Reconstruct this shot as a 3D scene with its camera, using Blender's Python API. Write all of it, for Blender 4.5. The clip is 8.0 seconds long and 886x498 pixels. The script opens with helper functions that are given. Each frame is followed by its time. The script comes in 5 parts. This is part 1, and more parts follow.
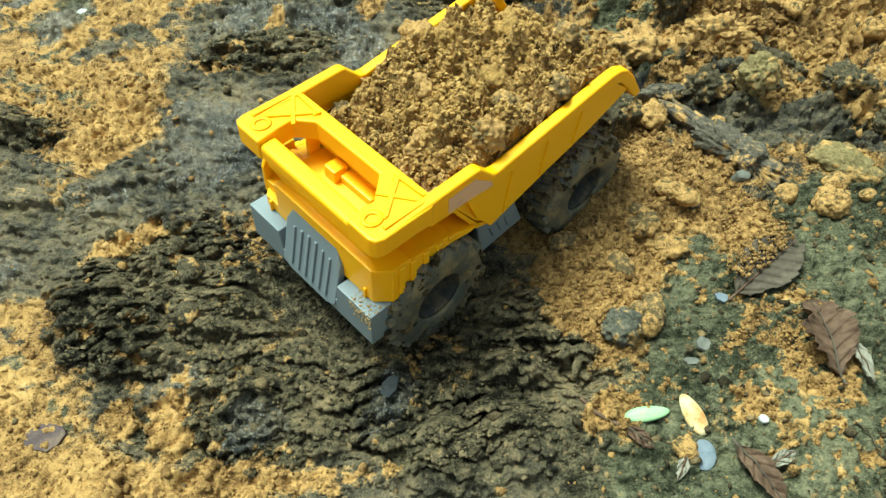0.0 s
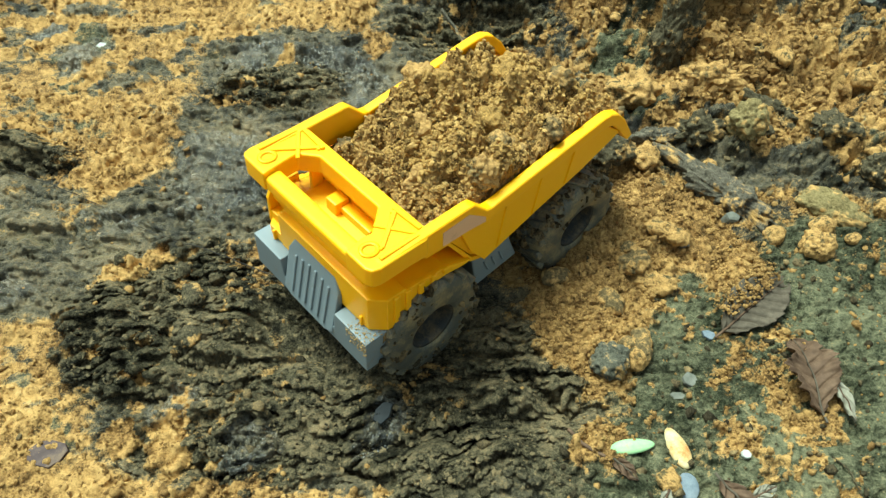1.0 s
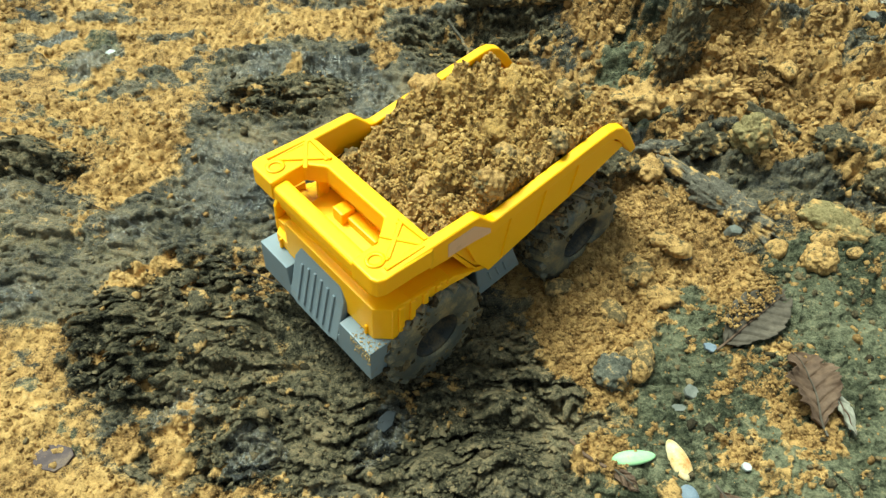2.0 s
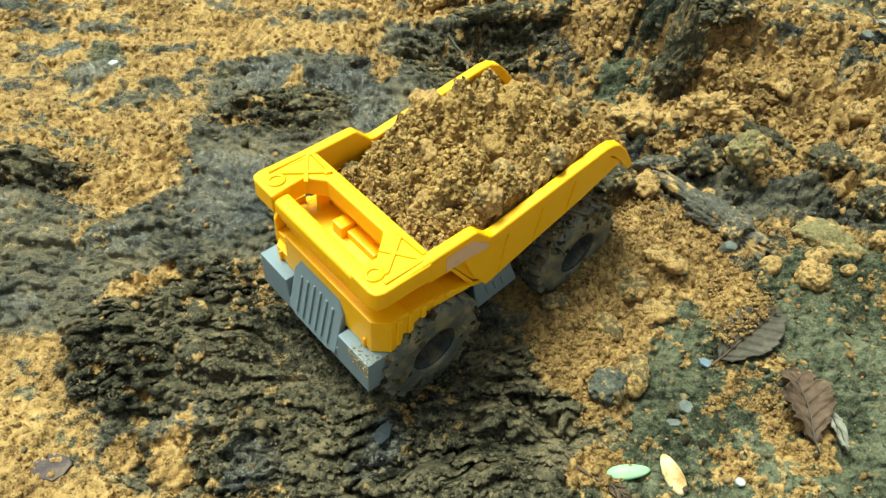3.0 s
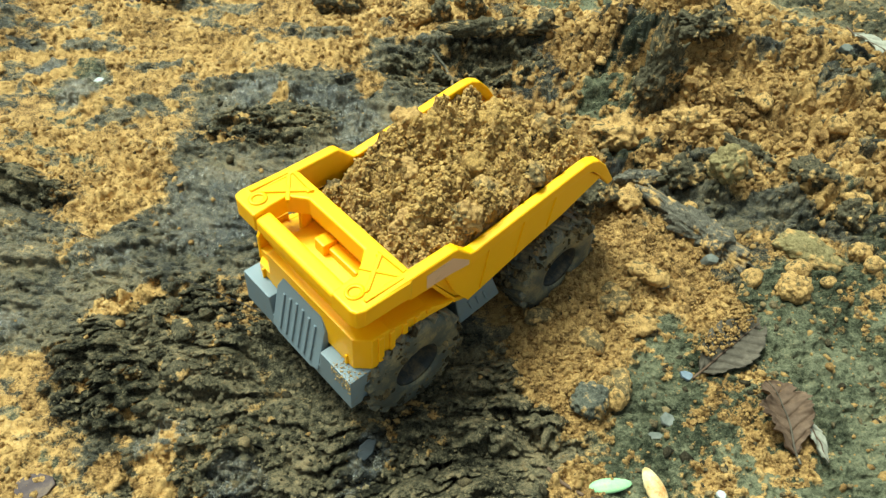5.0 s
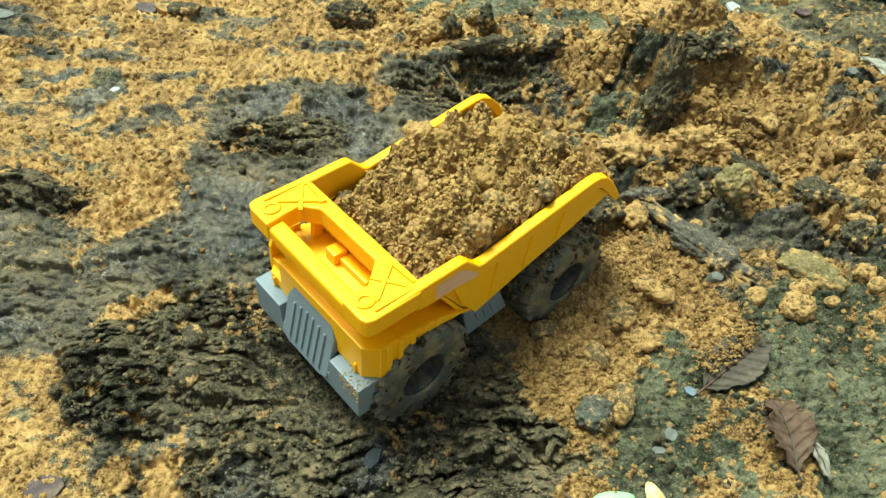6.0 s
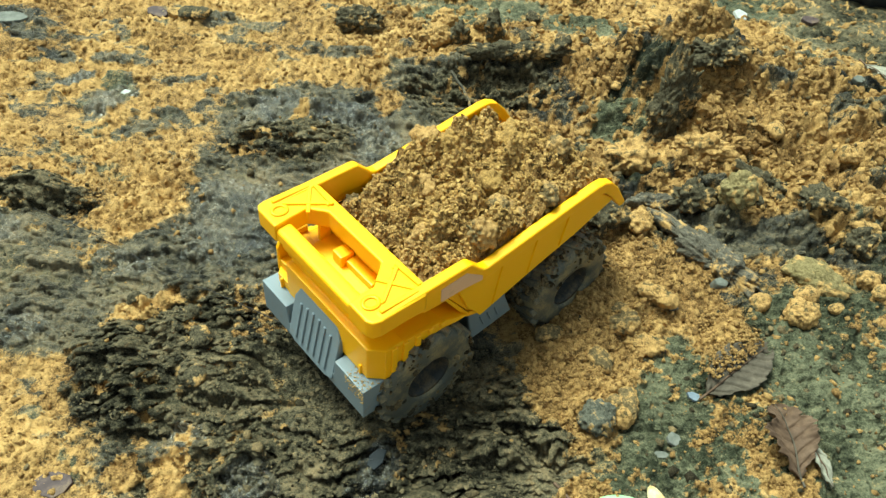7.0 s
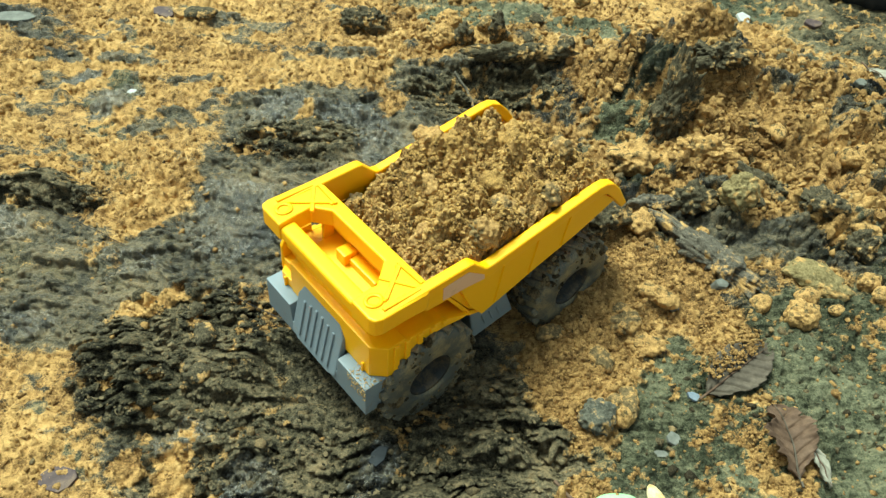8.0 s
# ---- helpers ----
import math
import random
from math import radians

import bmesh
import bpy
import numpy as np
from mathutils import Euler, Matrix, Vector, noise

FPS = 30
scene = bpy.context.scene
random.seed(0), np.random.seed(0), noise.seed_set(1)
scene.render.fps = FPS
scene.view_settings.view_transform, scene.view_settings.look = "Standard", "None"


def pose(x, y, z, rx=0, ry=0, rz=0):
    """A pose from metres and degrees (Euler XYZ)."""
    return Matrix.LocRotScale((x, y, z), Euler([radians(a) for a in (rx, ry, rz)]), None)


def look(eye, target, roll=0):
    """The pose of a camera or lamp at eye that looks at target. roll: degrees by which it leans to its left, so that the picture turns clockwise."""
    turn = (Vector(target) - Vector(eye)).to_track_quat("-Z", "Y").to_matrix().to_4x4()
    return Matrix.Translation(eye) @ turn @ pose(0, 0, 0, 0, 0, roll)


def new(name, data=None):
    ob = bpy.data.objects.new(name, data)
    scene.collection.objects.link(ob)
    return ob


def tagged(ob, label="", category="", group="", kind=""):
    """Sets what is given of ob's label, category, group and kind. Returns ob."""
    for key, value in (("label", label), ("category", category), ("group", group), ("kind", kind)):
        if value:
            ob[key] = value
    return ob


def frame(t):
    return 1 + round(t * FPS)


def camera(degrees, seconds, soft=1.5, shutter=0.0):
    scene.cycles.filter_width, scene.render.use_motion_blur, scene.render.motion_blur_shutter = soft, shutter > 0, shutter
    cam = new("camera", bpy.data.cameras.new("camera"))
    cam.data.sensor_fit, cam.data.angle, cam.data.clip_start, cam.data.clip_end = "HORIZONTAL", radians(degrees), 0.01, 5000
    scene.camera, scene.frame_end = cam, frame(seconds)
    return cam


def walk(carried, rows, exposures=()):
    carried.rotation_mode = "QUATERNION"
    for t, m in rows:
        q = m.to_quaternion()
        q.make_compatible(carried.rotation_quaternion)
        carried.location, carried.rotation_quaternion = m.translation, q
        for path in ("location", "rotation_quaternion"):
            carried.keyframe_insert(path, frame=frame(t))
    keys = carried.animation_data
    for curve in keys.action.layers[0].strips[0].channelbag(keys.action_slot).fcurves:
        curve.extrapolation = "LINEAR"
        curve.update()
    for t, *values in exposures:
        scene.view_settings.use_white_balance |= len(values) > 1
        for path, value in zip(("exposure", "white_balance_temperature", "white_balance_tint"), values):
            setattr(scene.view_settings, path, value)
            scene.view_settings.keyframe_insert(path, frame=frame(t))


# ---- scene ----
cam = camera(61.0, 8.0, soft=1.35)
PATH = [
    (0, pose(0.0000, -0.2737, 0.3572, 37.456, 0.201, -0.262)),
    (0.5, pose(0.0051, -0.2791, 0.3680, 39.638, 0.598, 0.871)),
    (1, pose(0.0055, -0.2842, 0.3681, 40.118, -0.354, 1.119)),
    (1.2, pose(0.0051, -0.2841, 0.3678, 40.072, -0.234, 1.119)),
    (2.3, pose(0.0042, -0.2850, 0.3736, 40.703, -0.727, 1.863)),
    (2.5, pose(0.0049, -0.2847, 0.3733, 40.757, -0.564, 1.505)),
    (3, pose(0.0035, -0.2857, 0.3774, 41.257, -1.182, 2.016)),
    (3.5, pose(-0.0012, -0.2874, 0.3775, 40.929, -1.534, 2.827)),
    (4, pose(0.0087, -0.2859, 0.3813, 41.747, -1.208, 1.376)),
    (4.5, pose(0.0097, -0.2859, 0.3825, 42.024, -1.228, 1.232)),
    (4.7, pose(0.0096, -0.2849, 0.3819, 41.998, -1.249, 1.300)),
    (5.8, pose(0.0112, -0.2874, 0.3855, 42.671, -1.214, 1.435)),
    (6, pose(0.0070, -0.2905, 0.3859, 43.128, -1.789, 2.362)),
    (6.5, pose(0.0075, -0.2935, 0.3875, 43.417, -1.940, 2.525)),
    (7, pose(0.0077, -0.2938, 0.3883, 43.468, -1.792, 3.101)),
    (7.5, pose(0.0088, -0.2937, 0.3895, 43.507, -1.769, 3.010)),
    (8, pose(0.0082, -0.2972, 0.3901, 43.566, -1.850, 3.504)),
]
walk(cam, PATH, exposures=[(0.0, 1.12, 6000, -17), (8.0, 1.12, 6000, -17)])

# ---- light: a bright overcast sky ----
world = bpy.data.worlds.new("overcast_sky")
scene.world = world
world.use_nodes = True
SUN_AZ, SUN_EL = 140.0, 69.0  # degrees from +x towards +y; height over the ground
nt = world.node_tree
sky = nt.nodes.new("ShaderNodeTexSky")
sky.sky_type = "NISHITA"
sky.sun_disc = False
sky.sun_elevation = radians(SUN_EL)
sky.sun_rotation = radians(90.0 - SUN_AZ)
sky.dust_density = 4.0
sky.air_density = 1.0
nt.nodes["Background"].inputs["Strength"].default_value = 0.071
veil = nt.nodes.new("ShaderNodeHueSaturation")  # a veil of cloud takes most of the blue
veil.inputs["Saturation"].default_value = 0.36
nt.links.new(sky.outputs["Color"], veil.inputs["Color"])
nt.links.new(veil.outputs["Color"], nt.nodes["Background"].inputs["Color"])
sun_data = bpy.data.lights.new("sun", "SUN")
sun_data.energy = 3.0
sun_data.angle = radians(26)
sun_data.color = (1.0, 0.96, 0.89)
sun = new("sun", sun_data)
sun_way = Vector((math.cos(radians(SUN_AZ)) * math.cos(radians(SUN_EL)), math.sin(radians(SUN_AZ)) * math.cos(radians(SUN_EL)), math.sin(radians(SUN_EL))))
sun.matrix_world = look(sun_way * 3.0, (0, 0, 0))


# ---- materials ----
def shader(name, rough=0.5, spec=0.5):
    m = bpy.data.materials.new(name)
    m.use_nodes = True
    t = m.node_tree
    b = t.nodes["Principled BSDF"]
    b.inputs["Roughness"].default_value = rough
    b.inputs["Specular IOR Level"].default_value = spec
    return m, t, b


def node(t, kind, **sets):
    n = t.nodes.new(kind)
    for k, v in sets.items():
        if k in n.inputs:
            n.inputs[k].default_value = v
    return n


def place_of(t):
    return t.nodes.new("ShaderNodeTexCoord").outputs["Object"]


def grain(t, co, scale, detail=4.0, rough=0.6):
    n = node(t, "ShaderNodeTexNoise", Scale=scale, Detail=detail, Roughness=rough)
    t.links.new(co, n.inputs["Vector"])
    return n.outputs["Fac"]


def ramp(t, fac, stops):
    n = t.nodes.new("ShaderNodeValToRGB")
    e = n.color_ramp.elements
    while len(e) < len(stops):
        e.new(0.5)
    for el, (p, c) in zip(e, stops):
        el.position = p
        el.color = (*c, 1.0) if len(c) == 3 else c
    t.links.new(fac, n.inputs["Fac"])
    return n.outputs["Color"]


def blend(t, fac, a, b, mode="MIX"):
    n = t.nodes.new("ShaderNodeMix")
    n.data_type, n.blend_type = "RGBA", mode
    for sock, v in ((n.inputs[0], fac), (n.inputs[6], a), (n.inputs[7], b)):
        if isinstance(v, bpy.types.NodeSocket):
            t.links.new(v, sock)
        elif isinstance(v, (int, float)):
            sock.default_value = v
        else:
            sock.default_value = (*v, 1.0)
    return n.outputs[2]


def maths(t, op, a, b=0.0, c=0.0):
    n = t.nodes.new("ShaderNodeMath")
    n.operation = op
    for sock, v in zip(n.inputs, (a, b, c)):
        if isinstance(v, bpy.types.NodeSocket):
            t.links.new(v, sock)
        else:
            sock.default_value = v
    return n.outputs[0]


def relief(t, b, fac, strength=0.4, dist=0.001, under=None):
    n = node(t, "ShaderNodeBump", Strength=strength, Distance=dist)
    t.links.new(fac, n.inputs["Height"])
    if under is not None:
        t.links.new(under, n.inputs["Normal"])
    t.links.new(n.outputs["Normal"], b.inputs["Normal"])
    return n.outputs["Normal"]


SAND = [(0.27, (0.085, 0.052, 0.021)), (0.40, (0.255, 0.148, 0.055)), (0.51, (0.45, 0.278, 0.102)), (0.66, (0.58, 0.368, 0.138)), (0.90, (0.68, 0.475, 0.225))]
MUD = [(0.34, (0.009, 0.0085, 0.0055)), (0.43, (0.043, 0.038, 0.023)), (0.53, (0.116, 0.098, 0.059)), (0.64, (0.220, 0.173, 0.098)), (0.85, (0.32, 0.23, 0.12))]
CLAY = [(0.34, (0.023, 0.026, 0.015)), (0.46, (0.084, 0.086, 0.051)), (0.58, (0.170, 0.168, 0.102)), (0.80, (0.29, 0.26, 0.15))]


def attribute(t, name):
    n = t.nodes.new("ShaderNodeAttribute")
    n.attribute_name = name
    return n.outputs["Fac"]


def soil_material(name):
    m, t, b = shader(name, 0.8, 0.5)
    co = place_of(t)
    sand, clay, tone, wet = (attribute(t, k) for k in ("sand", "clay", "tone", "wet"))
    fine = grain(t, co, 900, 3, 0.65)
    mid = grain(t, co, 160, 6, 0.65)
    wide = grain(t, co, 28, 4, 0.6)
    mix = maths(t, "ADD", maths(t, "MULTIPLY", fine, 0.38), maths(t, "ADD", maths(t, "MULTIPLY", mid, 0.50), maths(t, "MULTIPLY", wide, 0.14)))
    mix = maths(t, "MULTIPLY_ADD", mix, 1.45, -0.235)
    mix = maths(t, "ADD", mix, maths(t, "MULTIPLY", maths(t, "SUBTRACT", tone, 0.5), 0.42))
    t.links.new(maths(t, "MULTIPLY_ADD", wet, 1.0, 0.09), b.inputs["Specular IOR Level"])
    mud = ramp(t, mix, MUD)
    # smooth pressed mud: darker, with the sky's grey sheen partly put into its colour
    mud = blend(t, maths(t, "MULTIPLY", wet, 0.42), mud, (0.040, 0.041, 0.037))
    moss = node(t, "ShaderNodeMapRange", **{"From Min": 0.56, "From Max": 0.70, "To Max": 0.18})
    t.links.new(grain(t, co, 17, 5, 0.65), moss.inputs["Value"])
    pale = blend(t, moss.outputs["Result"], ramp(t, mix, CLAY), ramp(t, mix, [(0.36, (0.012, 0.028, 0.013)), (0.50, (0.038, 0.075, 0.038)), (0.66, (0.10, 0.15, 0.075))]))
    dry = blend(t, clay, mud, pale)
    edge = maths(t, "ADD", sand, maths(t, "MULTIPLY", maths(t, "SUBTRACT", maths(t, "ADD", fine, mid), 1.0), 1.25))
    s = node(t, "ShaderNodeMapRange", **{"From Min": 0.26, "From Max": 0.74})
    t.links.new(edge, s.inputs["Value"])
    col = blend(t, s.outputs["Result"], dry, ramp(t, mix, SAND))
    t.links.new(col, b.inputs["Base Color"])
    film = maths(t, "ADD", 0.20, maths(t, "MULTIPLY", mid, 0.50))  # water stands in some of the mud
    ro = maths(t, "SUBTRACT", maths(t, "ADD", film, maths(t, "MULTIPLY", s.outputs["Result"], 0.45)), maths(t, "MULTIPLY", wet, 0.27))
    t.links.new(ro, b.inputs["Roughness"])
    h = maths(t, "ADD", maths(t, "MULTIPLY", fine, 0.36), maths(t, "MULTIPLY", mid, 1.0))
    st = maths(t, "MULTIPLY", h, maths(t, "SUBTRACT", 1.0, maths(t, "MULTIPLY", wet, 0.25)))
    stretch = t.nodes.new("ShaderNodeMapping")
    stretch.inputs["Scale"].default_value = (0.45, 1.0, 1.0)
    bend = node(t, "ShaderNodeTexNoise", Scale=60.0, Detail=3.0)
    t.links.new(co, bend.inputs["Vector"])
    push = t.nodes.new("ShaderNodeVectorMath")
    push.operation = "MULTIPLY_ADD"
    t.links.new(bend.outputs["Color"], push.inputs[0])
    push.inputs[1].default_value = (0.012, 0.012, 0.0)
    t.links.new(co, push.inputs[2])
    t.links.new(push.outputs[0], stretch.inputs["Vector"])
    flakes = node(t, "ShaderNodeTexNoise", Scale=120.0, Detail=6.0, Roughness=0.62, Lacunarity=2.1)
    flakes.noise_type = "RIDGED_MULTIFRACTAL"
    t.links.new(stretch.outputs[0], flakes.inputs["Vector"])
    gap = node(t, "ShaderNodeMapRange", **{"From Min": 0.2, "From Max": 1.6})
    t.links.new(flakes.outputs["Fac"], gap.inputs["Value"])
    under = maths(t, "MULTIPLY", gap.outputs["Result"], maths(t, "SUBTRACT", 1.0, s.outputs["Result"]))
    skin = relief(t, b, maths(t, "MULTIPLY", under, -1.0), 0.8, 0.0045)
    relief(t, b, st, 1.0, 0.0040, skin)
    return m


def crumb_material(name, stops, rough=0.9, spread=0.50):
    m, t, b = shader(name, rough, 0.12)
    co = place_of(t)
    geo = t.nodes.new("ShaderNodeNewGeometry")
    fine = grain(t, co, 900, 4, 0.7)
    mid = grain(t, co, 120, 3, 0.6)
    mix = maths(t, "ADD", maths(t, "MULTIPLY", fine, 0.45), maths(t, "MULTIPLY", mid, 0.3))
    mix = maths(t, "ADD", mix, maths(t, "MULTIPLY", geo.outputs["Random Per Island"], spread * 0.5))
    mix = maths(t, "ADD", mix, 0.03)
    t.links.new(ramp(t, mix, stops), b.inputs["Base Color"])
    relief(t, b, fine, 0.9, 0.0025)
    return m


def stone_material(name, stops, rough=0.75, scale=220, depth=0.0012):
    m, t, b = shader(name, rough, 0.16)
    co = place_of(t)
    a, c = grain(t, co, scale, 6, 0.7), grain(t, co, scale * 0.2, 3)
    mix = maths(t, "ADD", maths(t, "MULTIPLY", a, 0.65), maths(t, "MULTIPLY", c, 0.35))
    t.links.new(ramp(t, mix, stops), b.inputs["Base Color"])
    relief(t, b, a, 0.6, depth)
    return m


def earth_material(name, share, dark=((0.018, 0.015, 0.009), (0.13, 0.105, 0.062))):
    """Broken soil: dark earth with sand in and on it. share: how much of it is sand."""
    m, t, b = shader(name, 0.88, 0.14)
    co = place_of(t)
    fine, mid, wide = grain(t, co, 800, 4, 0.7), grain(t, co, 210, 5, 0.7), grain(t, co, 55, 5, 0.65)
    mix = maths(t, "ADD", maths(t, "MULTIPLY", fine, 0.5), maths(t, "MULTIPLY", mid, 0.5))
    s = node(t, "ShaderNodeMapRange", **{"From Min": 0.66 - 0.32 * share, "From Max": 0.74 - 0.32 * share})
    t.links.new(maths(t, "ADD", maths(t, "MULTIPLY", wide, 0.6), maths(t, "MULTIPLY", mid, 0.4)), s.inputs["Value"])
    col = blend(t, s.outputs["Result"], ramp(t, mix, [(0.38, dark[0]), (0.64, dark[1])]), ramp(t, mix, SAND))
    t.links.new(col, b.inputs["Base Color"])
    relief(t, b, mix, 0.9, 0.0025)
    return m


def plastic(name, colour, rough=0.36, dirt=0.5, low=0.62, high=0.78, soil_tint=(0.22, 0.15, 0.07), glow=0.0):
    m, t, b = shader(name, rough, 0.34)
    co = place_of(t)
    a, c = grain(t, co, 70, 6, 0.65), grain(t, co, 700, 4, 0.7)
    smut = maths(t, "ADD", maths(t, "MULTIPLY", a, 0.7), maths(t, "MULTIPLY", c, 0.3))
    s = node(t, "ShaderNodeMapRange", **{"From Min": low, "From Max": high, "To Max": dirt})
    t.links.new(smut, s.inputs["Value"])
    shift = blend(t, grain(t, co, 25, 2), tuple(v * 0.93 for v in colour), colour)
    t.links.new(blend(t, s.outputs["Result"], shift, soil_tint), b.inputs["Base Color"])
    t.links.new(maths(t, "ADD", rough - 0.06, maths(t, "MULTIPLY", c, 0.14)), b.inputs["Roughness"])
    relief(t, b, c, 0.12, 0.0003)
    if glow > 0:  # light that passes a little way into the plastic
        b.inputs["Subsurface Weight"].default_value = glow
        b.inputs["Subsurface Radius"].default_value = (1.0, 0.5, 0.05)
        b.inputs["Subsurface Scale"].default_value = 0.004
    return m


ground_mat = soil_material("soil")
load_mat = soil_material("loaded_soil")
sand_crumb_mat = crumb_material("sand_crumb", SAND, 0.9, 0.30)
mud_crumb_mat = crumb_material("mud_crumb", [(0.38, (0.03, 0.025, 0.015)), (0.50, (0.085, 0.068, 0.040)), (0.60, (0.20, 0.15, 0.08)), (0.75, (0.42, 0.30, 0.14))])
mud_flake_mat = crumb_material("mud_flake", MUD, 0.5, 0.56)
load_crumb_mat = crumb_material("load_crumb", [(0.34, (0.075, 0.052, 0.022)), (0.44, (0.30, 0.185, 0.064)), (0.54, (0.56, 0.345, 0.110)), (0.80, (0.72, 0.49, 0.20))])
yellow = plastic("yellow_plastic", (0.96, 0.485, 0.003), 0.38, 0.35, 0.68, 0.84, glow=0.15)
grey = plastic("grey_plastic", (0.20, 0.245, 0.275), 0.45, 0.65, 0.56, 0.74)
dark_plastic = plastic("dark_plastic", (0.028, 0.030, 0.030), 0.6, 0.6, 0.50, 0.68)
rubber = plastic("muddy_rubber", (0.082, 0.086, 0.074), 0.45, 0.92, 0.46, 0.60, (0.25, 0.20, 0.108))
sticker_mat = plastic("faded_sticker", (0.74, 0.47, 0.30), 0.5, 0.5, 0.55, 0.75)
dark_clod = earth_material("dark_clod", 0.40, ((0.020, 0.018, 0.011), (0.15, 0.125, 0.075)))
bark_mat = earth_material("rotten_bark", 0.42, ((0.045, 0.041, 0.032), (0.21, 0.185, 0.138)))
sand_clod = earth_material("sandy_clod", 0.85, ((0.06, 0.05, 0.025), (0.20, 0.155, 0.075)))
mixed_clod = earth_material("mixed_clod", 0.62, ((0.085, 0.064, 0.032), (0.25, 0.18, 0.085)))
olive_stone = earth_material("olive_stone", 0.42, ((0.12, 0.095, 0.04), (0.33, 0.265, 0.125)))
grey_stone = stone_material("grey_stone", [(0.25, (0.07, 0.074, 0.062)), (0.5, (0.155, 0.158, 0.135)), (0.8, (0.27, 0.27, 0.23))], 0.7, 180, 0.001)
blue_stone = stone_material("blue_stone", [(0.25, (0.10, 0.13, 0.165)), (0.5, (0.17, 0.205, 0.245)), (0.8, (0.27, 0.30, 0.33))], 0.6, 350, 0.0006)
dark_blue_stone = stone_material("dark_blue_stone", [(0.25, (0.005, 0.007, 0.009)), (0.8, (0.020, 0.025, 0.030))], 0.55, 250, 0.0008)
white_chip = stone_material("white_chip", [(0.2, (0.34, 0.35, 0.33)), (0.8, (0.62, 0.63, 0.60))], 0.5)
purple_stone = stone_material("purple_stone", [(0.30, (0.040, 0.028, 0.030)), (0.5, (0.085, 0.060, 0.058)), (0.72, (0.23, 0.16, 0.10))], 0.6, 200, 0.001)
block_mat = earth_material("grey_block", 0.42, ((0.045, 0.046, 0.036), (0.17, 0.165, 0.125)))
husk_green = stone_material("pale_green_husk", [(0.38, (0.27, 0.55, 0.27)), (0.53, (0.42, 0.63, 0.33)), (0.62, (0.42, 0.26, 0.11))], 0.5, 90, 0.0004)
husk_cream = stone_material("cream_husk", [(0.42, (0.62, 0.54, 0.33)), (0.50, (0.60, 0.42, 0.19)), (0.58, (0.48, 0.22, 0.07))], 0.5, 110, 0.0004)
leaf_grey = stone_material("dry_grey_leaf", [(0.30, (0.030, 0.024, 0.017)), (0.5, (0.078, 0.064, 0.047)), (0.72, (0.16, 0.132, 0.098))], 0.7, 110, 0.0005)
leaf_brown = stone_material("dry_brown_leaf", [(0.30, (0.040, 0.024, 0.015)), (0.5, (0.105, 0.066, 0.043)), (0.72, (0.20, 0.132, 0.085))], 0.7, 110, 0.0005)
leaf_pale = stone_material("pale_leaf", [(0.30, (0.13, 0.12, 0.09)), (0.5, (0.27, 0.255, 0.20)), (0.72, (0.40, 0.38, 0.31))], 0.7, 110, 0.0005)
black_rubber = stone_material("black_rubber", [(0.2, (0.012, 0.013, 0.015)), (0.8, (0.03, 0.032, 0.036))], 0.5, 200, 0.0006)
dust_mat = stone_material("dried_dust", [(0.3, (0.26, 0.18, 0.08)), (0.7, (0.50, 0.36, 0.17))], 0.9, 400, 0.0001)
cord_mat = stone_material("black_cord", [(0.2, (0.02, 0.02, 0.02)), (0.8, (0.06, 0.055, 0.05))], 0.7, 900, 0.0003)

TRUCK_X, TRUCK_Y, TRUCK_Z, TRUCK_TURN = -0.0705, -0.0487, 0.0020, -226.5  # middle of the bumper's front, metres and degrees


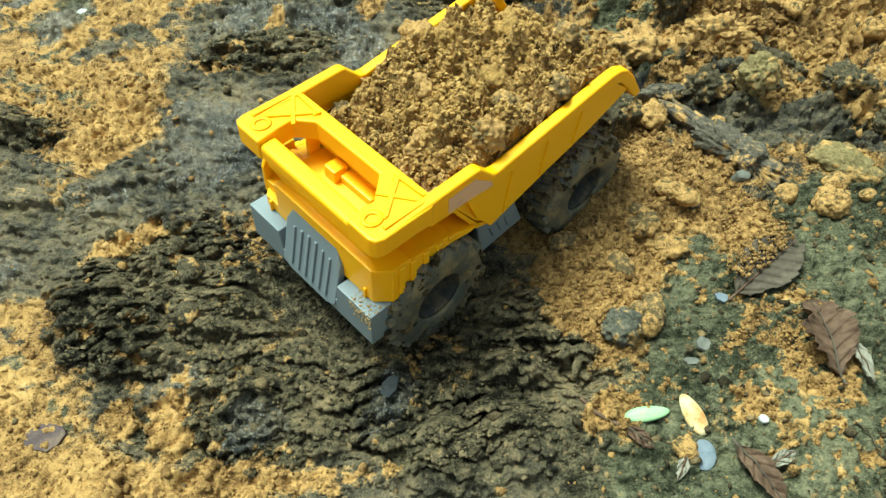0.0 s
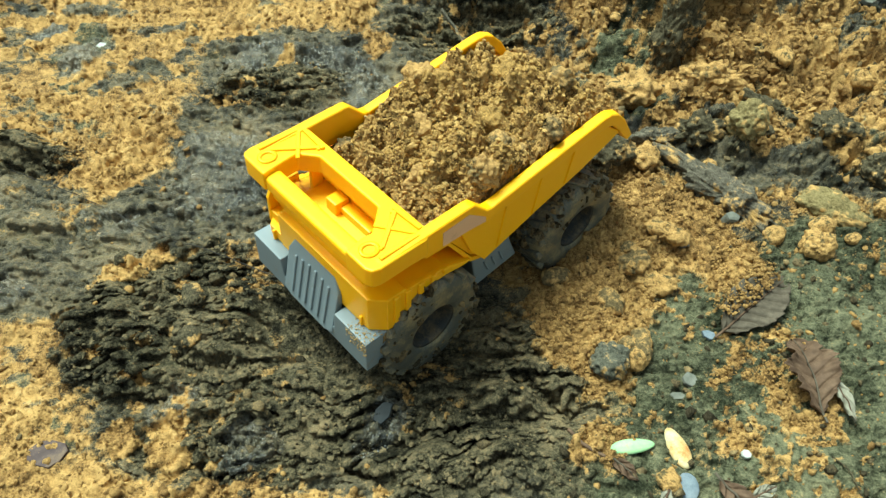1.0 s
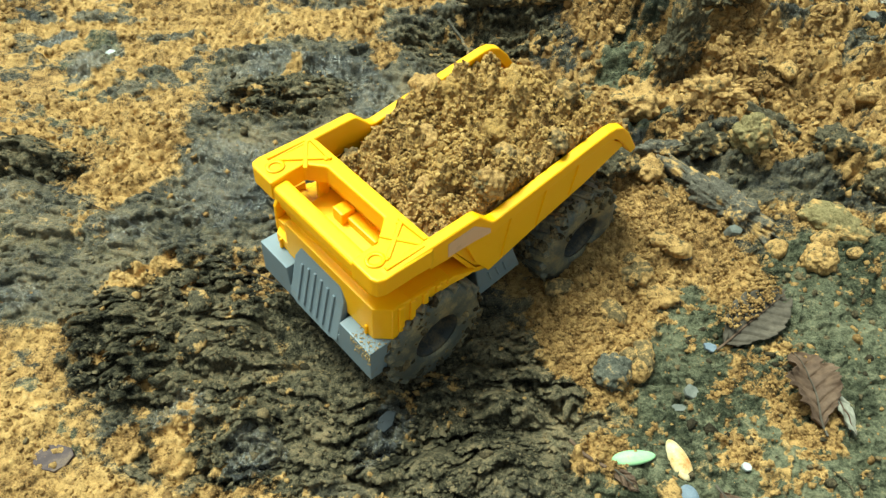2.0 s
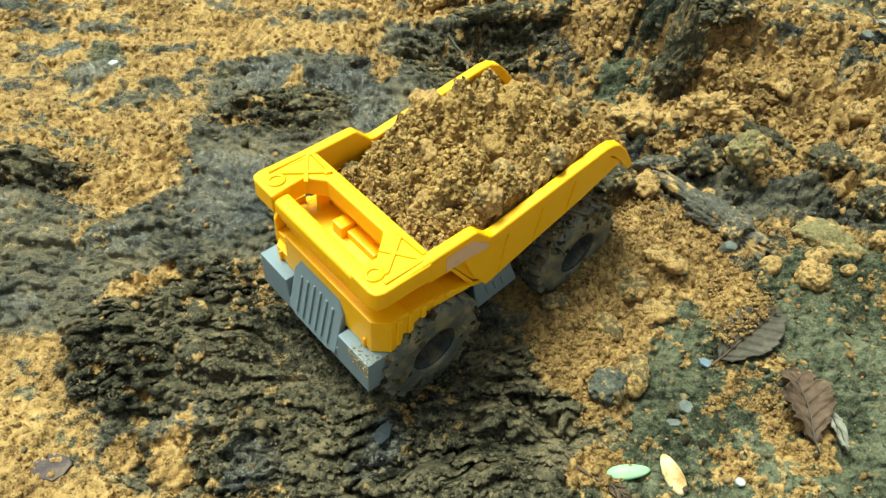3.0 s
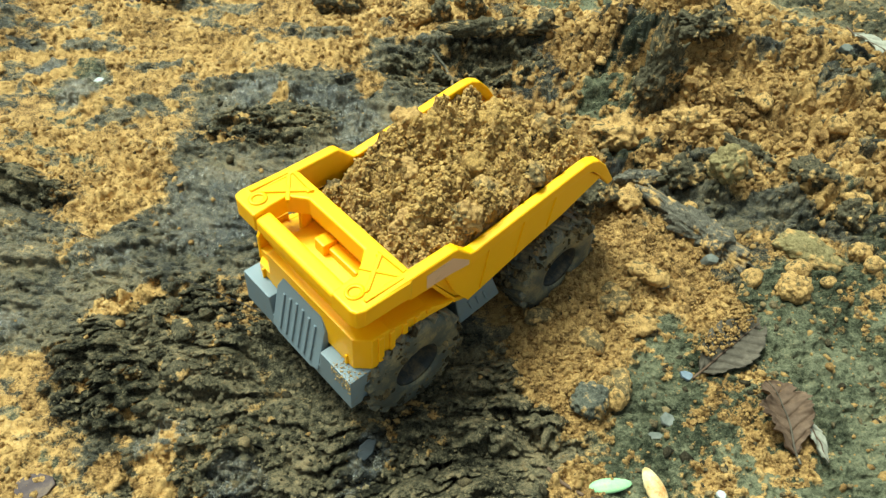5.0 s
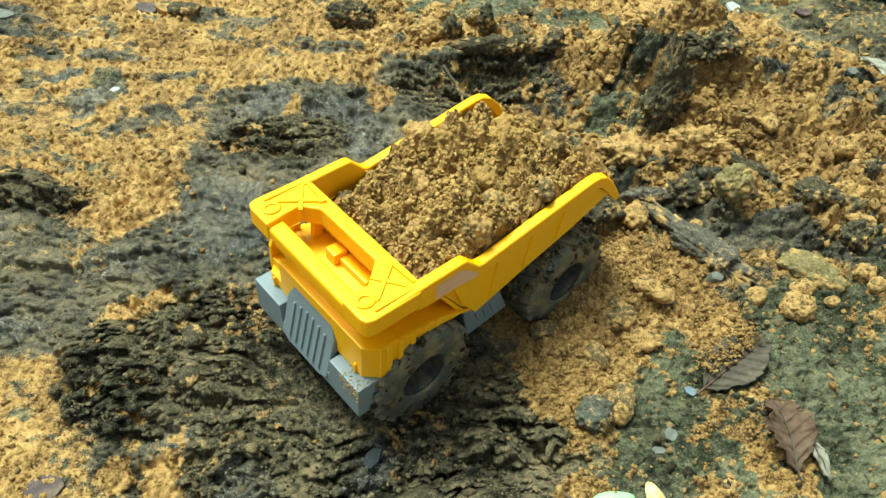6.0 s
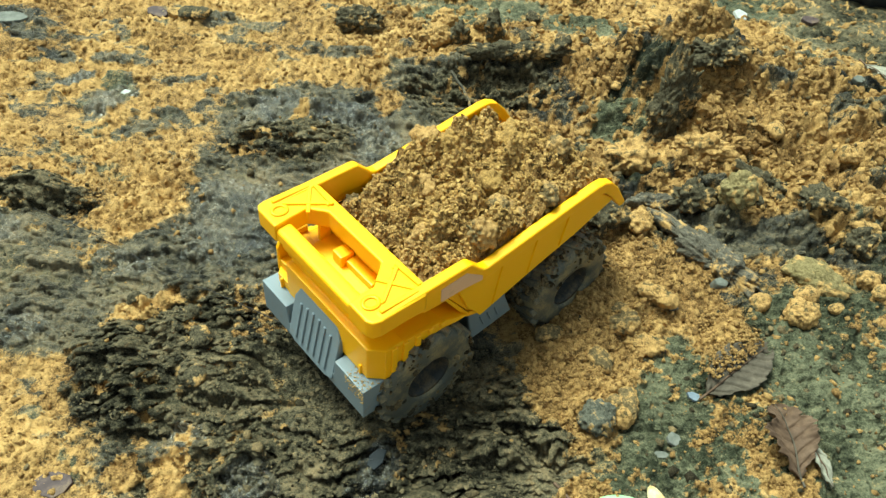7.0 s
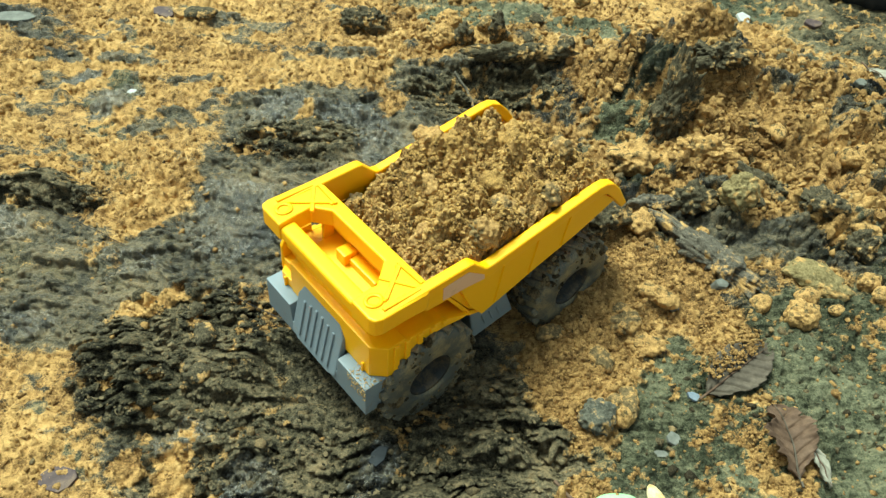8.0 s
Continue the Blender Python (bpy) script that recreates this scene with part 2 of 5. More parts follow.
# ---- the shape of the ground ----
class Lattice:
    """Repeatable random values on a grid, for soil relief."""

    def __init__(self, seed):
        self.t = np.random.RandomState(seed).rand(6, 256, 256)

    def smooth(self, x, y, k=0):
        i, j = np.floor(x).astype(int), np.floor(y).astype(int)
        u, v = x - i, y - j
        u, v = u * u * (3 - 2 * u), v * v * (3 - 2 * v)
        t = self.t[k]
        a, b = t[i & 255, j & 255], t[(i + 1) & 255, j & 255]
        c, d = t[i & 255, (j + 1) & 255], t[(i + 1) & 255, (j + 1) & 255]
        return (a * (1 - u) + b * u) * (1 - v) + (c * (1 - u) + d * u) * v

    def fbm(self, x, y, octaves=4, gain=0.5, k=0):
        out, amp, total = 0.0, 1.0, 0.0
        for n in range(octaves):
            out = out + amp * self.smooth(x * 2.03**n + 17.3 * n, y * 2.03**n - 9.1 * n, (k + n) % 6)
            total += amp
            amp *= gain
        return out / total

    def billow(self, x, y, octaves=4, gain=0.5, k=0):
        """Rounded folds with sharp creases between them."""
        out, amp, total = 0.0, 1.0, 0.0
        for n in range(octaves):
            out = out + amp * np.abs(2 * self.smooth(x * 2.07**n + 31.7 * n + 0.3 * out, y * 2.07**n + 5.9 * n, (k + n) % 6) - 1)
            total += amp
            amp *= gain
        return out / total

    def lumps(self, x, y, cell, fill=0.75):
        """Rounded crumbs packed at random: their height in cells, and a random value for each."""
        gx, gy = x / cell, y / cell
        i0, j0 = np.floor(gx).astype(int), np.floor(gy).astype(int)
        top, tone = np.zeros_like(gx), np.full_like(gx, 0.5)
        for di in (-1, 0, 1):
            for dj in (-1, 0, 1):
                i, j = (i0 + di) & 255, (j0 + dj) & 255
                cx, cy = i0 + di + self.t[0][i, j], j0 + dj + self.t[1][i, j]
                r = 0.35 + fill * 0.5 * self.t[2][i, j]
                s = 0.75 + 0.5 * self.t[3][i, j]
                d2 = ((gx - cx) * s) ** 2 + ((gy - cy) / s) ** 2
                h = np.sqrt(np.maximum(r * r - d2, 0.0)) * (0.5 + self.t[4][i, j])
                hit = h > top
                top = np.where(hit, h, top)
                tone = np.where(hit, self.t[5][i, j], tone)
        return top, tone


LAT, LAT2 = Lattice(3), Lattice(11)


def ease(a, b, v):
    u = np.clip((v - a) / (b - a), 0, 1)
    return u * u * (3 - 2 * u)


def patch(x, y, cx, cy, rx, ry, turn=0.0):
    """1 in the middle of an oval, 0 on its rim, below 0 outside."""
    c, s = math.cos(radians(turn)), math.sin(radians(turn))
    u, v = (x - cx) * c + (y - cy) * s, -(x - cx) * s + (y - cy) * c
    return 1 - np.sqrt((u / rx) ** 2 + (v / ry) ** 2)


def heap(x, y, cx, cy, rx, ry, h, turn=0.0):
    c, s = math.cos(radians(turn)), math.sin(radians(turn))
    u, v = (x - cx) * c + (y - cy) * s, -(x - cx) * s + (y - cy) * c
    return h * np.exp(-((u / rx) ** 2) - (v / ry) ** 2)


def union(x, y, ovals):
    out = np.full_like(x, -9.0)
    for o in ovals:
        out = np.maximum(out, patch(x, y, *o))
    return out


# ovals: middle, radii, turn
# last two mud ovals: dark soil plus painted shadow in the gaps round the bark
MUD_AT = [(-0.325, 0.055, 0.105, 0.062, 8), (-0.275, 0.005, 0.10, 0.045, -8), (-0.125, 0.225, 0.075, 0.040, 5), (-0.135, 0.14, 0.068, 0.10, 12),
          (-0.165, 0.045, 0.075, 0.055, 10), (0.015, 0.278, 0.080, 0.048, 5), (-0.03, 0.16, 0.10, 0.10, 0), (-0.14, -0.045, 0.080, 0.058, 0),
          (-0.02, -0.05, 0.085, 0.07, 0), (-0.03, -0.14, 0.11, 0.07, -5), (0.045, -0.10, 0.045, 0.05, 0), (-0.125, -0.100, 0.062, 0.036, 5), (0.455, 0.44, 0.125, 0.13, 10), (0.20, 0.104, 0.050, 0.022, -20), (0.252, 0.100, 0.028, 0.020, -40)]
SMEAR_AT = [(-0.294, 0.232, 0.017, 0.033, -18), (-0.336, 0.254, 0.019, 0.011, 10), (-0.365, 0.292, 0.026, 0.008, -20), (-0.40, 0.322, 0.03, 0.012, -25),
            (-0.30, 0.288, 0.03, 0.006, 5), (-0.245, 0.26, 0.02, 0.006, 10), (-0.235, 0.365, 0.028, 0.012, 0), (-0.10, 0.315, 0.026, 0.010, 0),
            (-0.255, 0.185, 0.022, 0.012, 40), (-0.235, 0.205, 0.02, 0.009, -30), (-0.43, 0.345, 0.05, 0.02, -10)]
CLAY_AT = [(0.22, -0.085, 0.125, 0.085, 0), (0.31, 0.0, 0.12, 0.065, 0), (0.14, -0.14, 0.09, 0.06, 0), (0.44, 0.44, 0.12, 0.12, 30), (0.30, 0.45, 0.05, 0.03, 0),
           (0.15, -0.03, 0.03, 0.04, 0), (0.36, -0.1, 0.14, 0.12, 0), (0.146, 0.228, 0.034, 0.024, 20), (0.02, 0.40, 0.07, 0.03, 10), (0.12, 0.39, 0.05, 0.02, 0)]
SAND_ON = [(0.09, 0.03, 0.060, 0.050, -10), (0.088, -0.028, 0.029, 0.042, 20), (0.11, 0.0, 0.04, 0.035, 0), (0.178, 0.02, 0.022, 0.038, 0), (0.178, -0.055, 0.026, 0.026, -50),
           (0.195, -0.075, 0.018, 0.016, 0), (-0.225, 0.10, 0.030, 0.058, -18), (-0.238, -0.105, 0.034, 0.052, 20), (-0.275, -0.095, 0.055, 0.05, -10), (-0.105, -0.146, 0.075, 0.013, 8), (-0.20, -0.145, 0.05, 0.018, 0), (-0.165, -0.112, 0.010, 0.014, 0),
           (-0.190, 0.004, 0.024, 0.009, 20), (-0.135, -0.115, 0.012, 0.024, 0), (-0.055, 0.245, 0.015, 0.02, 0), (0.080, -0.108, 0.016, 0.013, 20), (0.125, 0.285, 0.030, 0.045, 0), (0.205, 0.335, 0.06, 0.03, 0), (0.16, -0.105, 0.012, 0.010, 0),
           (-0.13, 0.225, 0.006, 0.02, -10), (0.205, -0.09, 0.022, 0.012, 0), (0.155, 0.055, 0.04, 0.02, 0)]
SLICK_AT = [(-0.145, 0.225, 0.034, 0.022, 10), (-0.095, 0.222, 0.028, 0.020, 5), (-0.155, 0.09, 0.040, 0.050, 12), (-0.215, 0.040, 0.022, 0.014, 10), (-0.138, -0.095, 0.016, 0.014, 10), (-0.095, -0.112, 0.018, 0.012, 30),
            (-0.35, 0.07, 0.06, 0.02, 0), (-0.294, 0.232, 0.018, 0.035, -18), (-0.336, 0.254, 0.02, 0.012, 10), (-0.06, 0.19, 0.03, 0.03, 0), (-0.03, -0.10, 0.025, 0.012, 60), (-0.27, -0.02, 0.03, 0.02, 0)]
ROUGH_AT = [(-0.14, -0.040, 0.090, 0.065, 0), (0.0, -0.075, 0.10, 0.075, 0), (-0.10, -0.11, 0.07, 0.03, 5), (0.02, 0.275, 0.075, 0.042, 5), (-0.31, 0.105, 0.07, 0.022, -5), (-0.13, 0.185, 0.06, 0.03, 5)]
MOUND_AT = [(0.23, 0.27, 0.16, 0.10, 0), (0.33, 0.20, 0.12, 0.10, 0), (0.17, 0.15, 0.10, 0.05, -10), (0.29, 0.12, 0.09, 0.045, -20)]


def soil(x, y):
    """Height, and how sandy, clayey, toned and slick the ground is at x, y."""
    wx = x + 0.020 * (LAT.fbm(x * 22, y * 22, 4) - 0.5) + 0.006 * (LAT2.fbm(x * 120, y * 120, 2) - 0.5)
    wy = y + 0.020 * (LAT.fbm(x * 22 + 40, y * 22 + 7, 4, k=2) - 0.5) + 0.006 * (LAT2.fbm(x * 120, y * 120 + 31, 2, k=3) - 0.5)
    rag = LAT.fbm(x * 45, y * 60, 5, 0.65, k=1) - 0.5
    speck = LAT2.fbm(x * 150, y * 170, 4, 0.7, k=3) - 0.5
    tear = rag + 0.8 * speck
    near = ease(0.9, 0.5, np.hypot(x, y - 0.1))
    mud = ease(-0.16, 0.16, union(wx, wy, MUD_AT) + tear * 0.40)
    smear = ease(-0.25, 0.25, union(wx, wy, SMEAR_AT) + tear * 0.9)
    clay = ease(-0.16, 0.16, union(wx, wy, CLAY_AT) + tear * 0.45)
    clear = 1 - ease(0.02, 0.20, patch(wx, wy, *UNDER_TRUCK) + 0.3 * tear)  # bare dark mud between the wheels, which also deepens the truck's shade by colour
    on = ease(-0.20, 0.35, union(wx, wy, SAND_ON) + (1.5 + 1.2 * clay) * tear - 0.12 * clay) * clear
    slick = ease(0.05, 0.24, union(wx, wy, SLICK_AT) + rag * 0.8 + speck * 0.5)
    rough = ease(-0.1, 0.3, union(wx, wy, ROUGH_AT) + rag * 0.3)
    mound = ease(-0.15, 0.35, union(wx, wy, MOUND_AT))
    dark = ease(0.51, 0.59, LAT2.fbm(x * 24, y * 34, 5, 0.65, k=4)) * ease(-0.1, 0.2, mound)
    stain = ease(0.57, 0.68, LAT.fbm(x * 38 + 5, y * 50, 5, 0.65, k=3))
    bare = np.maximum.reduce([mud, smear, clay, 0.9 * dark, 0.75 * stain])
    sand = np.clip(1 - bare * (1 - on), 0, 1)
    # stray sand over everything but the slick mud
    stray = ease(0.56, 0.66, LAT2.fbm(x * 130, y * 130, 4, 0.65, k=2)) * (1 - slick) * ease(0.36, 0.58, LAT.fbm(x * 16, y * 16, 3, k=2))
    sand = np.maximum(sand, clear * stray * (0.50 + 0.3 * clay + 0.35 * rough))
    olive = ease(0.50, 0.60, LAT.fbm(x * 20 + 9, y * 26, 4, 0.6, k=0))
    clay = np.maximum(clay, 0.8 * olive * np.maximum(dark, stain))

    h = 0.010 * (LAT.fbm(x * 9, y * 9, 3) - 0.5) * near
    for o in ((0.178, 0.290, 0.042, 0.034, 0.056), (0.222, 0.285, 0.034, 0.028, 0.040), (0.125, 0.121, 0.017, 0.009, -0.018), (0.155, 0.112, 0.010, 0.008, -0.014), (0.29, 0.27, 0.085, 0.065, 0.028), (0.20, 0.215, 0.055, 0.035, 0.014), (0.36, 0.20, 0.06, 0.06, 0.016),
              (0.17, 0.15, 0.06, 0.018, 0.012), (0.285, 0.125, 0.05, 0.022, 0.014), (0.13, 0.27, 0.03, 0.035, 0.010), (0.09, 0.02, 0.034, 0.050, 0.013), (0.125, 0.045, 0.035, 0.022, 0.009),
              (-0.14, -0.035, 0.065, 0.042, 0.009), (0.012, 0.270, 0.058, 0.030, -0.018), (0.05, 0.315, 0.06, 0.014, 0.012), (-0.135, 0.225, 0.055, 0.022, 0.008), (-0.30, 0.105, 0.06, 0.014, 0.007),
              (-0.22, 0.10, 0.025, 0.05, 0.004), (-0.22, -0.09, 0.06, 0.05, 0.004), (0.03, 0.37, 0.05, 0.025, 0.008)):
        h = h + heap(wx, wy, *o)
    # flaked and cracked mud: creased relief with thin shelves and dark fissures, running across
    muddy = (1 - sand) * (1 - clay)
    folds = LAT.billow(wx * 30, wy * 50, 6, 0.50)
    small = LAT2.billow(x * 140 + 2 * rag, y * 200, 4, 0.55)
    f = LAT.fbm(wx * 20 + 3 * rag, wy * 62, 5, 0.6, k=3)
    shelf = (np.floor(f * 11) + ease(0.70, 1.0, (f * 11) % 1.0)) / 11
    crack = np.exp(-(((LAT2.fbm(wx * 26, wy * 70, 4, 0.55, k=4) - 0.5) / 0.020) ** 2)) * ease(0.42, 0.60, LAT2.fbm(x * 16, y * 22, 2, k=1))
    firm = 1 - 0.15 * slick
    # ledges that break off towards -y
    led = 0.0
    for freq, tall, k in ((42, 0.0075, 1), (95, 0.0045, 3), (200, 0.0019, 5)):
        p = wy * freq + 2.6 * LAT.fbm(wx * freq * 0.30, wy * freq * 0.35, 4, 0.55, k=k) + 0.3 * np.sin(wx * 40)
        cut = p - np.floor(p)
        some = ease(0.38, 0.62, LAT2.fbm(wx * freq * 0.38 + 3 * np.floor(p), wy * freq * 0.2, 3, 0.6, k=k))
        led = led + tall * some * np.minimum(1 - cut, cut * 9)
    h = h + muddy * near * firm * ((0.010 + 0.018 * rough) * (folds - 0.35) + 0.0042 * (small - 0.35) + 0.005 * rough * (shelf - 0.5) + (0.85 - 0.09 * rough) * led + 0.0035 * (LAT2.billow(x * 300, y * 330, 3, 0.65, k=1) - 0.4))
    h = h - muddy * crack * (0.0030 + 0.0040 * rough) * near
    g = LAT2.billow(x * 34, y * 42, 6, 0.54, k=2)
    h = h + (0.014 * clay * (1 - sand) + 0.026 * mound + 0.002) * (g - 0.35) * near
    h = h + clay * (1 - sand) * 0.0046 * (small - 0.35) * near
    split = np.exp(-(((LAT.fbm(wx * 15, wy * 26, 4, 0.55, k=5) - 0.5) / 0.010) ** 2)) * clay * (1 - sand)
    h = h - 0.0035 * split * near
    # parallel scrape marks in the pressed mud
    along = LAT.fbm(x * 420 - y * 60, y * 16 + x * 6, 2, k=3) - 0.5
    h = h + 0.0042 * along * slick * (1 - sand)
    tears = np.exp(-(((LAT.fbm(wx * 34 + 2, wy * 95, 4, 0.6, k=1) - 0.5) / 0.030) ** 2)) * ease(0.44, 0.58, LAT2.fbm(x * 22, y * 30, 3, k=3))
    h = h + slick * (1 - sand) * near * (0.0045 * (LAT2.billow(wx * 60, wy * 130, 5, 0.6, k=3) - 0.4) - 0.0050 * tears)
    # crumbs
    a, ta = LAT.lumps(wx, wy, 0.0105)
    b, tb = LAT2.lumps(wx + 0.002 * rag, wy, 0.0058)
    c, tc = LAT.lumps(x + 1.3, y + 0.7, 0.0032, 0.9)
    flat = ease(0.1, 0.5, patch(x, y, -0.325, 0.205, 0.055, 0.028, 0)) + ease(-0.1, 0.4, patch(x, y, -0.215, -0.10, 0.08, 0.075, 40)) * 0.55
    crumbly = np.clip(sand * (1 - 0.8 * flat), 0, 1)
    vary = LAT.fbm(x * 30, y * 30, 3, k=4)
    big = np.clip(ease(0.48, 0.66, vary) * 0.8 + 0.6 * mound, 0, 1)
    mid = ease(0.25, 0.55, LAT2.fbm(x * 50, y * 50, 2, k=5))
    h = h + crumbly * (1 + 0.45 * mound) * (0.0105 * a * big * 0.6 + 0.0058 * b * (0.2 + 0.5 * mid) + 0.0032 * c * 0.6 + 0.0058 * (LAT2.billow(x * 230, y * 250, 3, 0.65, k=4) - 0.4) + 0.011 * (LAT.billow(x * 70, y * 80, 5, 0.55, k=1) - 0.4)) * near
    h = h + (rough * muddy * 0.40 + dark * 0.8) * (0.0105 * a * 0.45 + 0.0058 * b * 0.4 + 0.0032 * c * 0.4) * near
    h = h + clay * (1 - sand) * 0.0032 * c * 0.35 * near
    # no single point stands up by itself
    if h.ndim == 2:
        p = np.pad(h, 1, mode="edge")
        keep_in = 0.40 + 0.45 * muddy
        h = keep_in * h + (1 - keep_in) * (p[:-2, 1:-1] + p[2:, 1:-1] + p[1:-1, :-2] + p[1:-1, 2:]) / 4
    # the wheels have pressed the soil down where the truck stands
    under = ease(-0.2, 0.4, patch(x, y, *UNDER_TRUCK))
    h = h * (1 - under) + under * (-0.006 + 0.35 * np.minimum(h, 0.004))
    tone = np.clip(0.5 + 0.5 * (tb - 0.5) * crumbly + 0.35 * (ta - 0.5) * crumbly * big + 0.8 * (vary - 0.5) - 0.2 * dark - 0.06 * mound + 0.05 * (1 - rough) * muddy + 0.25 * (tc - 0.5) * rough * muddy, 0, 1)
    return h, sand, clay * (1 - 0.85 * mud), tone, np.maximum(0.8 * slick, 0.30 * (1 - rough)) * muddy


UNDER_TRUCK = (0.000, 0.022, 0.125, 0.062, 43.7)


def steps_out(lo, hi, step, far):
    """Even steps from lo to hi, then growing ones out to far on both sides."""
    mid = np.arange(lo, hi + step / 2, step)
    out, d = [], step
    while sum(out) < far:
        d *= 1.28
        out.append(d)
    out = np.cumsum(out)
    return np.concatenate([lo - out[::-1], mid, mid[-1] + out])


def fast_mesh(name, verts, faces, material, smooth=True):
    """A mesh from arrays of corners and of faces that all have the same number of corners."""
    me = bpy.data.meshes.new(name)
    n = faces.shape[1]
    me.vertices.add(len(verts))
    me.vertices.foreach_set("co", np.ascontiguousarray(verts, np.float32).ravel())
    me.loops.add(faces.size)
    me.loops.foreach_set("vertex_index", np.ascontiguousarray(faces, np.int32).ravel())
    me.polygons.add(len(faces))
    me.polygons.foreach_set("loop_start", np.arange(0, faces.size, n, dtype=np.int32))
    me.polygons.foreach_set("use_smooth", np.full(len(faces), smooth))
    me.materials.append(material)
    me.update(calc_edges=True)
    return me


def sheet(nx, ny):
    k = np.arange(nx * ny).reshape(ny, nx)
    return np.stack([k[:-1, :-1], k[:-1, 1:], k[1:, 1:], k[1:, :-1]], -1).reshape(-1, 4)


def give(me, **values):
    for k, v in values.items():
        me.attributes.new(k, "FLOAT", "POINT").data.foreach_set("value", np.ascontiguousarray(v, np.float32).ravel())


def half_width(y):
    """How far the fine part of the sheet reaches to either side: it widens with the distance."""
    return 0.30 + 0.36 * np.clip(np.asarray(y) + 0.20, 0, 0.76)


NU = 830
FINE_Y = [-0.20]
while FINE_Y[-1] < 0.55:
    FINE_Y.append(FINE_Y[-1] + 0.00085 + 0.0014 * min(max((FINE_Y[-1] + 0.05) / 0.6, 0), 1))
FINE_Y = np.array(FINE_Y)
GU = steps_out(-1.0, 1.0, 2.0 / (NU - 1), 900.0)
tail = steps_out(0.0, 0.0022, 0.0022, 300.0)
GY = np.concatenate([FINE_Y[0] + tail[tail < -1e-9], FINE_Y, FINE_Y[-1] + tail[tail > 0.0023] - 0.0022])
U, Y = np.meshgrid(GU, GY)
X = U * half_width(Y)
GH, S_SAND, S_CLAY, S_TONE, S_SLICK = soil(X, Y)
# beyond the dug place the soil is an even mixture
away = ease(0.56, 0.80, np.hypot(X, Y - 0.15))
S_SAND, S_CLAY, S_TONE, S_SLICK = (f * (1 - away) + v * away for f, v in ((S_SAND, 0.48), (S_CLAY, 0.45), (S_TONE, 0.48), (S_SLICK, 0.0)))
# the tops of torn ledges lean out over the gaps below them
R = 6
total = np.pad(np.cumsum(np.cumsum(np.pad(GH, R, mode="edge"), 0), 1), ((1, 0), (1, 0)))
k = 2 * R + 1
level = (total[k:, k:] - total[:-k, k:] - total[k:, :-k] + total[:-k, :-k]) / k**2
ROUND = 0.0003  # lumps bulge out over their feet
slope_y = np.gradient(GH, axis=0) / np.gradient(Y, axis=0)
slope_x = np.gradient(GH, axis=1) / np.gradient(X, axis=1)
bulge = -ROUND * np.clip((GH - level) / 0.0015, -0.3, 1) * ease(0.60, 0.45, np.hypot(X, Y - 0.1)) * (1 - 0.8 * S_SLICK)
BX, BY = bulge * np.clip(slope_x, -1.3, 1.3), bulge * np.clip(slope_y, -1.3, 1.3)
torn = (1 - S_SAND) * (1 - 0.5 * S_CLAY) * (1 - 0.7 * S_SLICK) * ease(0.60, 0.45, np.hypot(X, Y - 0.1)) * ease(0.1, -0.1, patch(X, Y, *UNDER_TRUCK))
LEAN = 0.8 * np.clip(GH - level, -0.003, 0.006) * torn * (0.5 + 0.7 * ease(-0.1, 0.3, union(X, Y, ROUGH_AT)))
me = fast_mesh("ground", np.stack([X - 0.25 * LEAN + BX, Y - LEAN + BY, GH], -1).reshape(-1, 3), sheet(len(GU), len(GY)), ground_mat)
give(me, sand=S_SAND, clay=S_CLAY, tone=S_TONE, wet=S_SLICK)
ground = tagged(new("ground", me), "wet dark mud and clay with crumbly ochre sand", "ground", kind="structure")


def sample(field, x, y):
    """A field of the ground at places x, y, in the fine part of the sheet."""
    i0, j0 = int(np.searchsorted(GU, -1.0 - 1e-6)), int(np.searchsorted(GY, FINE_Y[0] - 1e-6))
    u = np.clip(i0 + (np.asarray(x) / half_width(y) + 1) * (NU - 1) / 2, 0, len(GU) - 2)
    v = np.clip(j0 + np.interp(y, FINE_Y, np.arange(len(FINE_Y))), 0, len(GY) - 2)
    i, j = np.floor(u).astype(int), np.floor(v).astype(int)
    a, b = u - i, v - j
    return (field[j, i] * (1 - a) + field[j, i + 1] * a) * (1 - b) + (field[j + 1, i] * (1 - a) + field[j + 1, i + 1] * a) * b


def height(x, y):
    return float(sample(GH, x, y))


# ---- loose crumbs ----
def ball(level):
    bm = bmesh.new()
    bmesh.ops.create_icosphere(bm, subdivisions=level, radius=1.0)
    v = np.array([p.co[:] for p in bm.verts])
    f = np.array([[p.index for p in q.verts] for q in bm.faces])
    bm.free()
    return v, f


